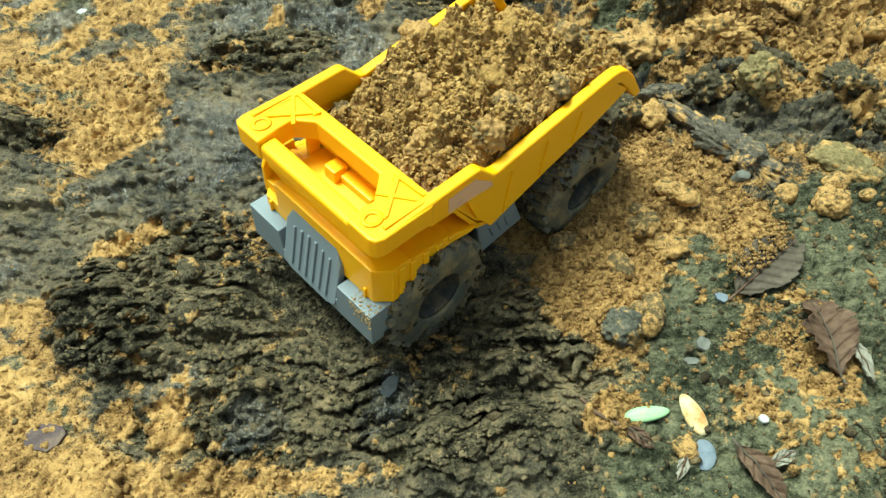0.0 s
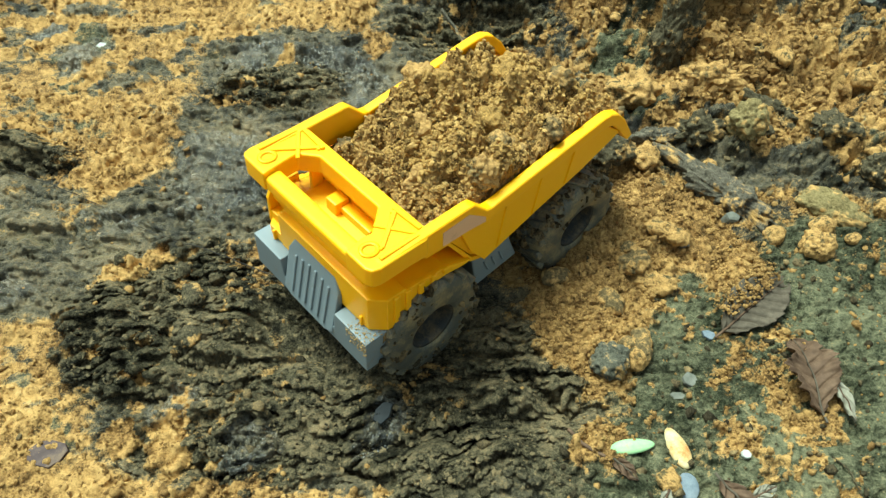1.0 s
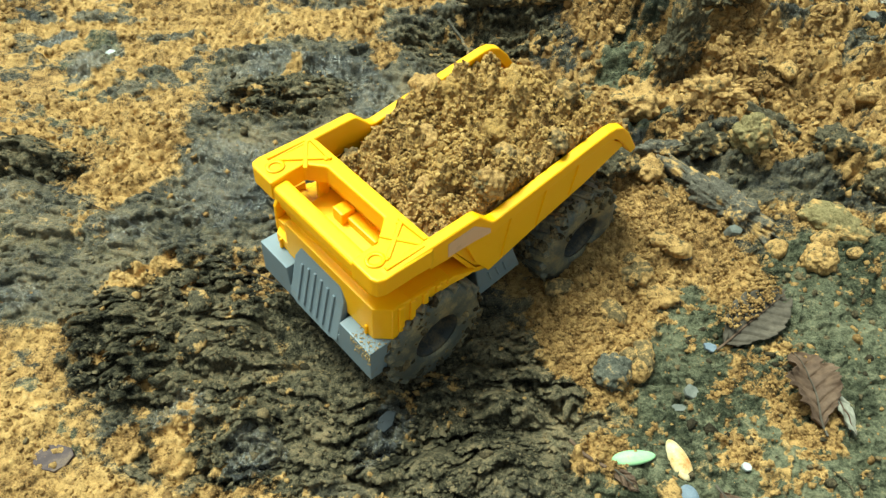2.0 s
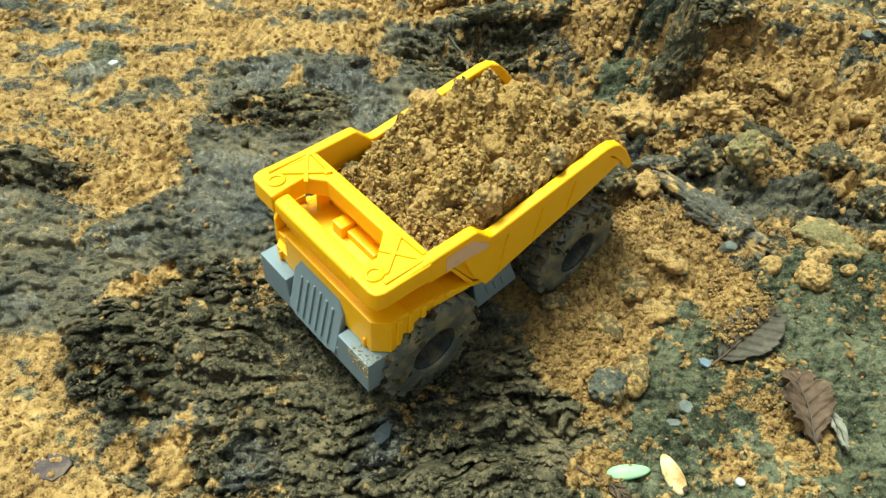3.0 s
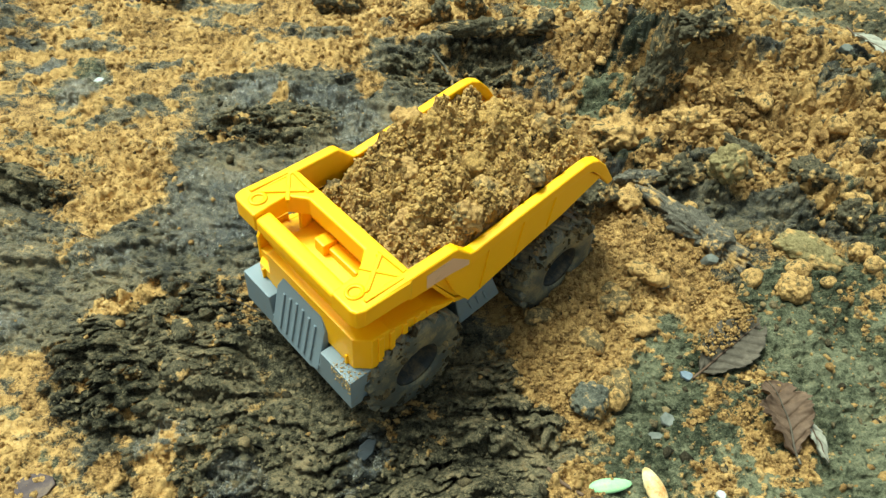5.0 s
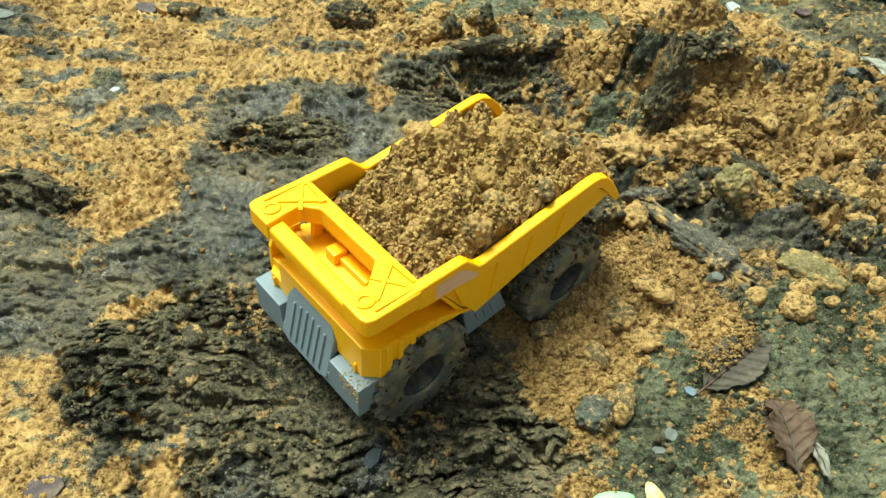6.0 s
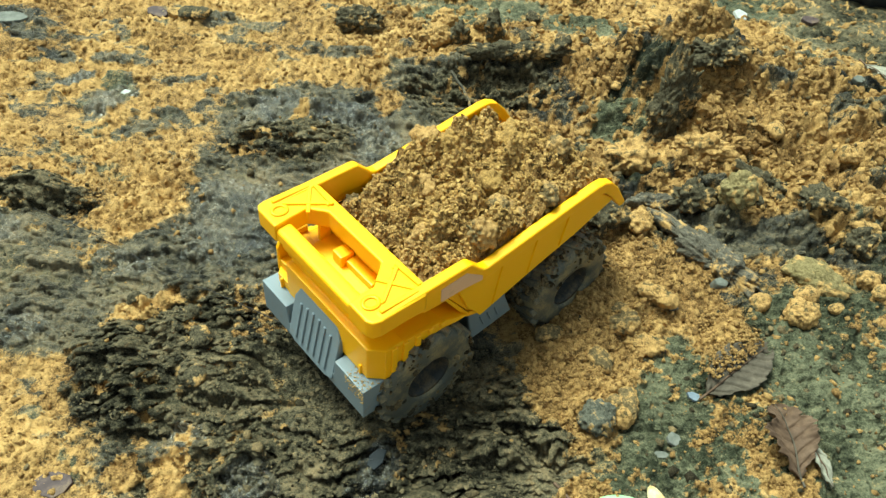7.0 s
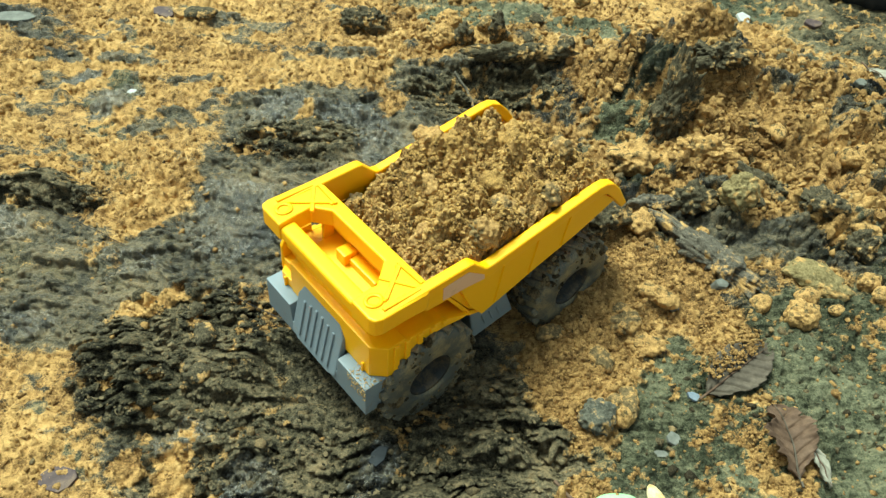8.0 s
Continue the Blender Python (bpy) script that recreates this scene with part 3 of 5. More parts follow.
def crumbs(name, places, sizes, material, seed, level=1, flat=0.0, rough=0.5, smooth=True):
    """Many small uneven grains of soil in one mesh. flat: thickness of flakes that lie nearly level; 0 for round grains."""
    rng = np.random.RandomState(seed)
    v, f = ball(level)
    n = len(places)
    q = rng.randn(n, 4)
    q /= np.linalg.norm(q, axis=1, keepdims=True)
    w, a, b, c = q.T
    R = np.stack([1 - 2 * (b * b + c * c), 2 * (a * b - c * w), 2 * (a * c + b * w), 2 * (a * b + c * w), 1 - 2 * (a * a + c * c), 2 * (b * c - a * w),
                  2 * (a * c - b * w), 2 * (b * c + a * w), 1 - 2 * (a * a + b * b)], -1).reshape(n, 3, 3)
    shape = rng.uniform(0.55, 1.35, (n, 1, 3))
    if flat:
        yaw, tip, lean = rng.uniform(0, 6.28, n), rng.normal(0, 0.22, n), rng.normal(-0.12, 0.22, n)
        z0, c, s, o = np.zeros(n), np.cos(yaw), np.sin(yaw), np.ones(n)
        spin = np.stack([c, -s, z0, s, c, z0, z0, z0, o], -1).reshape(n, 3, 3)
        c, s = np.cos(tip), np.sin(tip)
        roll = np.stack([c, z0, s, z0, o, z0, -s, z0, c], -1).reshape(n, 3, 3)
        c, s = np.cos(lean), np.sin(lean)
        R = np.stack([o, z0, z0, z0, c, -s, z0, s, c], -1).reshape(n, 3, 3) @ roll @ spin
        shape[:, :, 2] *= flat
        shape[:, :, 0] *= 1.25
    shape = shape * (1 + rng.uniform(-rough, rough, (n, len(v), 1)))
    p = np.einsum("nij,nvj->nvi", R, v[None] * shape) * np.asarray(sizes)[:, None, None] + np.asarray(places)[:, None]
    faces = (f[None] + (np.arange(n) * len(v))[:, None, None]).reshape(-1, 3)
    return new(name, fast_mesh(name, p.reshape(-1, 3), faces, material, smooth))


rng = np.random.RandomState(5)
cx, cy = rng.uniform(-0.48, 0.50, 90000), rng.uniform(-0.20, 0.53, 90000)
keep = rng.rand(90000) < (0.36 * ease(0.45, 0.85, sample(S_SAND, cx, cy)) + 0.07 * ease(0.3, 0.7, sample(S_CLAY, cx, cy)) + 0.02 + 0.5 * ease(0.0, 0.5, patch(cx, cy, 0.095, 0.012, 0.055, 0.075, 0))) * ease(0.35, 0.10, patch(cx, cy, *UNDER_TRUCK))
keep &= ~((patch(cx, cy, -0.325, 0.205, 0.055, 0.028, 0) > 0.1) | ((patch(cx, cy, -0.22, -0.10, 0.07, 0.07, 40) > 0) & (rng.rand(90000) < 0.7)))
cx, cy = cx[keep], cy[keep]
cs = 0.0006 + 0.0021 * rng.rand(len(cx)) ** 4.0
cz = sample(GH, cx, cy) + cs * 0.1
o = crumbs("sand_crumbs", np.stack([cx, cy, cz], -1), cs, sand_crumb_mat, 6)
tagged(o, "loose crumbs of damp ochre sand scattered over the mud", "sand crumbs", kind="stuff")

# finer sand where it lies loose on the clay in front, and along the edges of the mud
cx, cy = rng.uniform(-0.30, 0.30, 110000), rng.uniform(-0.17, 0.16, 110000)
here = sample(S_SAND, cx, cy)
loose = ease(0.35, 0.70, here) * ease(0.3, 0.55, LAT2.fbm(cx * 90, cy * 90, 3, 0.6, k=1)) * (0.25 + 0.75 * ease(0.04, 0.07, cx))
keep = (rng.rand(110000) < 0.85 * loose) & (patch(cx, cy, *UNDER_TRUCK) < 0.3)
cx, cy = cx[keep], cy[keep]
cs = 0.0004 + 0.0010 * rng.rand(len(cx)) ** 2.2
o = crumbs("fine_sand", np.stack([cx, cy, sample(GH, cx, cy) + cs * rng.uniform(-0.2, 1.1, len(cx))], -1), cs, sand_crumb_mat, 16, 1, 0.0, 0.45, False)
tagged(o, "fine loose ochre sand lying on clay and mud", "sand", kind="stuff")

# small broken lumps all over the dug heap and the sand behind it
cx, cy = rng.uniform(-0.10, 0.48, 60000), rng.uniform(0.08, 0.44, 60000)
heaped = 0.25 + 0.75 * ease(-0.2, 0.2, union(cx, cy, MOUND_AT))
keep = (rng.rand(60000) < 0.72 * heaped * ease(0.35, 0.75, sample(S_SAND, cx, cy)) * ease(0.3, 0.55, LAT.fbm(cx * 50, cy * 50, 3, 0.6, k=2))) & (patch(cx, cy, *UNDER_TRUCK) < 0.0)
cx, cy = cx[keep], cy[keep]
cs = 0.0009 + 0.0030 * rng.rand(len(cx)) ** 2.8
o = crumbs("heap_crumbs", np.stack([cx, cy, sample(GH, cx, cy) + cs * rng.uniform(-0.2, 0.7, len(cx))], -1), cs, sand_crumb_mat, 18, 1, 0.0, 0.5, False)
tagged(o, "broken lumps of damp ochre sand on a dug heap", "sand crumbs", kind="stuff")

cx, cy = rng.uniform(-0.42, 0.42, 30000), rng.uniform(-0.18, 0.40, 30000)
keep = rng.rand(30000) < 0.07 * ease(-0.1, 0.3, union(cx, cy, ROUGH_AT)) + 0.16 * ease(0, 0.3, union(cx, cy, MOUND_AT)) + 0.015 + 0.18 * ease(0, 0.3, union(cx, cy, CLAY_AT))
cx, cy = cx[keep], cy[keep]
cs = 0.0006 + 0.0022 * rng.rand(len(cx)) ** 3.2
o = crumbs("mud_crumbs", np.stack([cx, cy, sample(GH, cx, cy) + cs * 0.25], -1), cs, mud_crumb_mat, 8)
tagged(o, "small dark crumbs of broken mud on the ground", "mud crumbs", kind="stuff")


cx, cy = rng.uniform(-0.44, 0.14, 120000), rng.uniform(-0.18, 0.33, 120000)
bare = (1 - ease(0.3, 0.6, sample(S_SAND, cx, cy))) * (1 - ease(0.3, 0.7, sample(S_CLAY, cx, cy)))
torn = ease(-0.1, 0.25, union(cx, cy, ROUGH_AT))
keep = rng.rand(120000) < bare * (0.06 + 0.50 * torn) * ease(0.35, 0.6, LAT2.fbm(cx * 60, cy * 90, 3, 0.6, k=2)) * (1 - 0.8 * sample(S_SLICK, cx, cy)) * ease(0.5, 0.2, patch(cx, cy, *UNDER_TRUCK))
cx, cy = cx[keep], cy[keep]
cs = 0.0005 + 0.0013 * rng.rand(len(cx)) ** 2.6
ly = sample(LEAN, cx, cy)
o = crumbs("mud_flakes", np.stack([cx - 0.25 * ly, cy - ly, sample(GH, cx, cy) - cs * 0.05], -1), cs, mud_flake_mat, 14, 1, 0.75, 0.45, False)
tagged(o, "broken flakes of dark wet mud lying on the ground", "mud flakes", kind="stuff")

cx, cy = rng.normal(0.092, 0.026, 4200), rng.normal(0.012, 0.036, 4200)
keep = (patch(cx, cy, *UNDER_TRUCK) < 0.05) & (sample(S_SAND, cx, cy) > 0.35)
cx, cy = cx[keep], cy[keep]
cs = 0.0006 + 0.0015 * rng.rand(len(cx)) ** 2.2
o = crumbs("pile_crumbs", np.stack([cx, cy, sample(GH, cx, cy) + cs * rng.uniform(-0.3, 0.5, len(cx))], -1), cs, sand_crumb_mat, 15, 1, 0.0, 0.5, False)
tagged(o, "crumbs of the ochre sand pile beside the truck", "sand crumbs", kind="stuff")


def crumble(co, n, seed, coarse=0.0030, fine=0.0014):
    """How far a lump's skin stands out at a place: packed crumbs of two sizes."""
    p = co + Vector((seed * 0.37, seed * 0.11, 0))
    a = noise.voronoi(p / 0.0062)[0][0]
    b = noise.voronoi(p / 0.0026)[0][0]
    return n * (coarse * (0.55 - a) + fine * (0.5 - b))


# ---- building blocks ----
def mesh_of(name, bm, material, smooth=False):
    bmesh.ops.recalc_face_normals(bm, faces=bm.faces)
    me = bpy.data.meshes.new(name)
    bm.to_mesh(me)
    bm.free()
    me.materials.append(material)
    for p in me.polygons:
        p.use_smooth = smooth
    return me


def part(name, bm, material, parent, label="", smooth=False):
    ob = new(name, mesh_of(name, bm, material, smooth))
    ob.parent = parent
    return tagged(ob, label)


def soften(bm, r, seg=2, sharper=25):
    if r > 0:
        es = [e for e in bm.edges if len(e.link_faces) == 2 and e.calc_face_angle(0) > radians(sharper)]
        bmesh.ops.bevel(bm, geom=es, offset=r, segments=seg, affect="EDGES", profile=0.6, clamp_overlap=True)
    return bm


def prism(outline, lo, hi, axis, r=0.0008, seg=2):
    """A flat outline pushed through from lo to hi along an axis, with its edges rounded. The outline runs in the two other axes, in order."""
    bm = bmesh.new()
    put = {"x": lambda a, b, h: (h, a, b), "y": lambda a, b, h: (a, h, b), "z": lambda a, b, h: (a, b, h)}[axis]
    low = [bm.verts.new(put(a, b, lo)) for a, b in outline]
    top = [bm.verts.new(put(a, b, hi)) for a, b in outline]
    n = len(outline)
    bm.faces.new(low)
    bm.faces.new(top[::-1])
    for k in range(n):
        bm.faces.new((low[k], top[k], top[(k + 1) % n], low[(k + 1) % n]))
    bmesh.ops.recalc_face_normals(bm, faces=bm.faces)
    return soften(bm, r, seg)


def block(x0, x1, y0, y1, z0, z1, r=0.0008, seg=2):
    return prism([(x0, y0), (x1, y0), (x1, y1), (x0, y1)], z0, z1, "z", r, seg)


def turned(bm, m):
    bmesh.ops.transform(bm, matrix=m, verts=bm.verts)
    return bm


def bar(a, b, wide, tall, r=0.0003):
    """A low straight ridge from a to b."""
    a, b = Vector(a), Vector(b)
    d = b - a
    bm = block(-wide / 2, wide / 2, 0, d.length, -tall / 2, tall / 2, r, 1)
    return turned(bm, Matrix.Translation(a) @ d.to_track_quat("Y", "Z").to_matrix().to_4x4())


def lathe(profile, n, axis_x=True):
    """A closed ring of revolution round the x axis from an outline of (x, radius)."""
    bm = bmesh.new()
    rings = [[bm.verts.new((x, r * math.cos(2 * math.pi * k / n), r * math.sin(2 * math.pi * k / n))) for x, r in profile] for k in range(n)]
    for k in range(n):
        a, b = rings[k], rings[(k + 1) % n]
        for i in range(len(profile)):
            j = (i + 1) % len(profile)
            bm.faces.new((a[i], a[j], b[j], b[i]))
    return bm


# ---- the toy dump truck ----
truck = tagged(new("toy_dump_truck"), "yellow and grey plastic toy dump truck with muddy wheels", "toy truck")
truck.empty_display_size = 0.05
SIDES = (-1, 1)


def build_bed():
    bed = part("bed", block(-0.0455, 0.0455, -0.0405, -0.0365, 0.0863, 0.1005, 0.001), yellow, truck, "open yellow dump bed")
    wall = [(-0.057, 0.100), (-0.066, 0.101), (-0.079, 0.091), (-0.150, 0.102), (-0.170, 0.103), (-0.186, 0.091), (-0.154, 0.079), (-0.1226, 0.0704),
            (-0.081, 0.0575), (-0.0700, 0.0718)]
    top = [(-0.0090, 0.1080), (-0.0640, 0.1097), (-0.0670, 0.1092), (-0.0765, 0.0998), (-0.0800, 0.0992), (-0.150, 0.1098), (-0.1640, 0.1118), (-0.1700, 0.1116), (-0.1770, 0.1085),
           (-0.1850, 0.1010), (-0.1975, 0.0835), (-0.1930, 0.0815), (-0.1810, 0.0950), (-0.1740, 0.1015), (-0.1680, 0.1038), (-0.150, 0.1022),
           (-0.0795, 0.0905), (-0.0640, 0.0925), (-0.0480, 0.0932), (-0.0090, 0.0965)]
    for s in SIDES:
        a, b = sorted((s * 0.0475, s * 0.0500))
        part("side_wall", prism(wall, a, b, "x", 0.0006), yellow, bed)
        inner = [(-0.039, 0.1000), (-0.068, 0.1005), (-0.080, 0.0920), (-0.080, 0.0600), (-0.0720, 0.0660), (-0.0550, 0.0890), (-0.039, 0.0900)]
        part("inner_wall", prism(inner, *sorted((s * 0.0460, s * 0.0472)), "x", 0.0004), yellow, bed)
        a, b = sorted((s * 0.0455, s * 0.0518))
        part("rim", prism(top, a, b, "x", 0.0014, 3), yellow, bed)
        for y in (-0.0930, -0.1190, -0.1440):
            zl = 0.0575 + (-0.081 - y) * 0.310
            zt = 0.0905 + (-0.0795 - y) * 0.166
            part("rib", bar((s * 0.0503, y + 0.0035, zl + 0.001), (s * 0.0503, y, zt), 0.0012, 0.0012), yellow, bed)
        part("side_sticker", prism([(-0.0470, 0.0945), (-0.0465, 0.1040), (-0.0635, 0.1052), (-0.0755, 0.0960), (-0.0760, 0.0925), (-0.0640, 0.0940)], *sorted((s * 0.0514, s * 0.0521)), "x", 0.0),
             sticker_mat, bed, "faded pinkish sticker")
    part("bed_floor", prism([(-0.040, 0.0888), (-0.0555, 0.0880), (-0.0735, 0.0630), (-0.081, 0.0600), (-0.1226, 0.0725), (-0.154, 0.0805), (-0.186, 0.0905), (-0.2000, 0.0810), (-0.2000, 0.0785), (-0.186, 0.0875), (-0.154, 0.0775), (-0.081, 0.0570), (-0.0725, 0.0598), (-0.0548, 0.0855), (-0.040, 0.0863)],
                            -0.0475, 0.0475, "x", 0.0004), yellow, bed)
    # canopy over the cab: a plate cut out in the middle, with a bar across its front
    plate = [(0.0480, -0.0030), (0.0512, -0.0045), (0.0525, -0.0085), (0.0525, -0.0360), (0.0500, -0.0405), (-0.0500, -0.0405), (-0.0525, -0.0360), (-0.0525, -0.0085), (-0.0512, -0.0045), (-0.0480, -0.0030),
             (-0.0335, -0.0030), (-0.0322, -0.0150), (-0.0328, -0.0190), (-0.0218, -0.0318), (0.0245, -0.0318), (0.0335, -0.0240), (0.0330, -0.0150), (0.0315, -0.0030)]
    part("canopy", prism(plate, 0.0962, 0.1080, "z", 0.0012, 3), yellow, bed)
    part("canopy_bar", block(-0.0350, 0.0330, -0.0132, -0.0036, 0.0965, 0.1052, 0.0026, 4), yellow, bed)
    for s in SIDES:
        z = 0.1081
        part("emblem_ridge", bar((s * 0.0480, -0.0115, z), (s * 0.0480, -0.0345, z), 0.0022, 0.0024), yellow, bed)
        part("emblem_ridge", bar((s * 0.0465, -0.0345, z), (s * 0.0300, -0.0225, z), 0.0022, 0.0016), yellow, bed)
        part("emblem_ridge", bar((s * 0.0290, -0.0365, z), (s * 0.0435, -0.0165, z), 0.0022, 0.0020), yellow, bed)
        part("emblem_ridge", bar((s * 0.0275, -0.0365, z), (s * 0.0460, -0.0375, z), 0.0022, 0.0028), yellow, bed)
        ring = turned(lathe([(0.0010, 0.0038), (0.0010, 0.0054), (-0.0006, 0.0058), (-0.0006, 0.0034)], 24), pose(s * 0.0405, -0.0115, z, 0, 90, 0) @ Matrix.Diagonal((1, 0.9, 0.8, 1)))
        part("emblem_ring", ring, yellow, bed, smooth=True)
        for y in (-0.0160, -0.0345):
            stud = bmesh.new()
            bmesh.ops.create_uvsphere(stud, u_segments=10, v_segments=6, radius=0.0011)
            part("emblem_stud", turned(stud, Matrix.Translation((s * (0.0435 if y > -0.02 else 0.0290), y, z))), yellow, bed, smooth=True)


def build_cab():
    nose = [(-0.0430, -0.0070), (-0.0497, -0.0145), (-0.0497, -0.0260), (0.0320, -0.0260), (0.0320, -0.0070)]
    cab = part("cab", prism(nose, 0.0530, 0.0772, "z", 0.0007), yellow, truck, "yellow cab body")
    part("far_nose", prism([(0.0318, -0.0075), (0.0430, -0.0075), (0.0497, -0.0145), (0.0497, -0.0260), (0.0318, -0.0260)], 0.0530, 0.0600, "z", 0.0006), yellow, cab)
    part("hood", prism([(-0.0105, 0.0745), (-0.0125, 0.0805), (-0.0400, 0.0830), (-0.0400, 0.0745)], -0.0345, 0.0325, "x", 0.0008), yellow, cab)
    part("roof_box", block(0.0070, 0.0155, -0.0360, -0.0270, 0.0810, 0.0895, 0.0010), yellow, cab)
    part("roof_box", block(-0.0165, 0.0072, -0.0380, -0.0300, 0.0810, 0.0865, 0.0010), yellow, cab)
    part("roof_box", block(-0.0300, -0.0200, -0.0370, -0.0290, 0.0810, 0.0850, 0.0010), yellow, cab)
    fender = [(-0.0140, 0.0530), (-0.0140, 0.0772), (-0.0300, 0.0760), (-0.0520, 0.0736), (-0.0705, 0.0655), (-0.0650, 0.0650), (-0.0520, 0.0672), (-0.0410, 0.0670), (-0.0330, 0.0625), (-0.0265, 0.0570), (-0.0225, 0.0530)]
    for s in SIDES:
        part("fender", prism(fender, *sorted((s * 0.0470, s * 0.0500)), "x", 0.0006), yellow, cab)
        part("fender_top", prism([(-0.0140, 0.0770), (-0.0300, 0.0758), (-0.0520, 0.0734), (-0.0695, 0.0657), (-0.0680, 0.0640), (-0.0520, 0.0705), (-0.0140, 0.0735)], *sorted((s * 0.0290, s * 0.0472)), "x", 0.0004), yellow, cab)
        shoulder = [(s * 0.0345, 0.0690), (s * 0.0340, 0.0840), (s * 0.0335, 0.0975), (s * 0.0312, 0.0975), (s * 0.0312, 0.0690)]
        part("cab_side", prism(shoulder, -0.0372, -0.0125 if s < 0 else -0.0300, "y", 0.0006), yellow, cab)
        if s < 0:  # the cab goes on under the bed
            part("cab_side", block(-0.0345, -0.0320, -0.0580, -0.0365, 0.0690, 0.0868, 0.0005), yellow, cab)
        for y, z in ((-0.0190, 0.0560), (-0.0262, 0.0600), (-0.0345, 0.0655), (-0.0430, 0.0690), (-0.0510, 0.0695)):
            part("fender_lug", block(*sorted((s * 0.0490, s * 0.0512)), y - 0.0022, y + 0.0014, z + 0.0012, 0.0770 + (y + 0.014) * 0.085, 0.0005, 1), yellow, cab)
        knob = turned(lathe([(0.0, 0.0012), (0.0030, 0.0014), (0.0030, 0.0038), (0.0, 0.0040)], 20), pose(s * 0.0355, -0.0480, 0.0835, 0, 0, 0 if s > 0 else 180) @ Matrix.Translation((-0.0015, 0, 0)))
        part("hinge_boss", knob, yellow, cab, smooth=True)
        part("nose_rib", block(*sorted((s * 0.0372, s * 0.0388)), -0.0085, -0.0058, 0.0530, 0.0600, 0.0003, 1), yellow, cab)
    # ladder in the far front corner
    for k in range(3):
        part("step", block(0.0315, 0.0475, -0.0300, -0.0115 - 0.0055 * k, 0.0595 + 0.0058 * k, 0.0655 + 0.0058 * k, 0.0006), yellow, cab)
    part("ladder_side", prism([(-0.0110, 0.0560), (-0.0112, 0.0740), (-0.0135, 0.0790), (-0.0185, 0.0812), (-0.0320, 0.0812), (-0.0320, 0.0560)], 0.0470, 0.0495, "x", 0.0008), yellow, cab)


def build_front():
    shape = [(0.0495, 0.0297), (0.0495, 0.0530), (0.0238, 0.0530), (0.0222, 0.0400), (-0.0222, 0.0400), (-0.0238, 0.0530), (-0.0495, 0.0530), (-0.0495, 0.0297)]
    bumper = part("bumper", prism(shape, -0.0180, 0.0, "y", 0.0007), grey, truck, "grey plastic bumper with dried mud")
    part("tow_lug", block(-0.0050, 0.0050, -0.0100, -0.0010, 0.0262, 0.0300, 0.0006), grey, bumper)
    lean = Matrix.Translation((0, 0.0012, 0.0350)) @ Matrix.Rotation(radians(13), 4, "X")
    outline = [(-0.0215, 0.0), (-0.0215, 0.0280), (-0.0170, 0.0370), (0.0170, 0.0370), (0.0215, 0.0280), (0.0215, 0.0), (0.0150, -0.0025), (-0.0150, -0.0025)]
    grille = part("grille", turned(prism(outline, -0.0045, 0.0, "y", 0.0008), lean), grey, truck, "ribbed grey plastic grille")
    for k in range(6):
        x = -0.0140 + 0.0056 * k
        part("grille_rib", turned(block(x - 0.0009, x + 0.0009, -0.0006, 0.0010, 0.0020, 0.0300 - 0.0010 * abs(k - 2.5), 0.0005, 2), lean), grey, grille)


def build_under():
    frame_part = part("chassis", block(-0.0200, 0.0200, -0.1850, -0.0120, 0.0280, 0.0560, 0.002), dark_plastic, truck, "dark chassis under the bed")
    for y in (-0.0420, -0.1570):
        part("axle", turned(lathe([(-0.040, 0.0001), (-0.040, 0.0040), (0.040, 0.0040), (0.040, 0.0001)], 14), Matrix.Translation((0, y, 0.0345))), dark_plastic, frame_part, smooth=True)
    tank = [(-0.0790, 0.0560), (-0.0815, 0.0420), (-0.0860, 0.0240), (-0.1185, 0.0280), (-0.1105, 0.0460), (-0.1080, 0.0600)]
    for s in SIDES:
        side = part("side_tank", prism(tank, *sorted((s * 0.0190, s * 0.0420)), "x", 0.0010), grey, truck, "muddy grey side tank")
        for y in (-0.0900, -0.0960, -0.1020):
            part("tank_ridge", bar((s * 0.0424, y, 0.0420), (s * 0.0424, y - 0.004, 0.0330), 0.0014, 0.0010), grey, side)


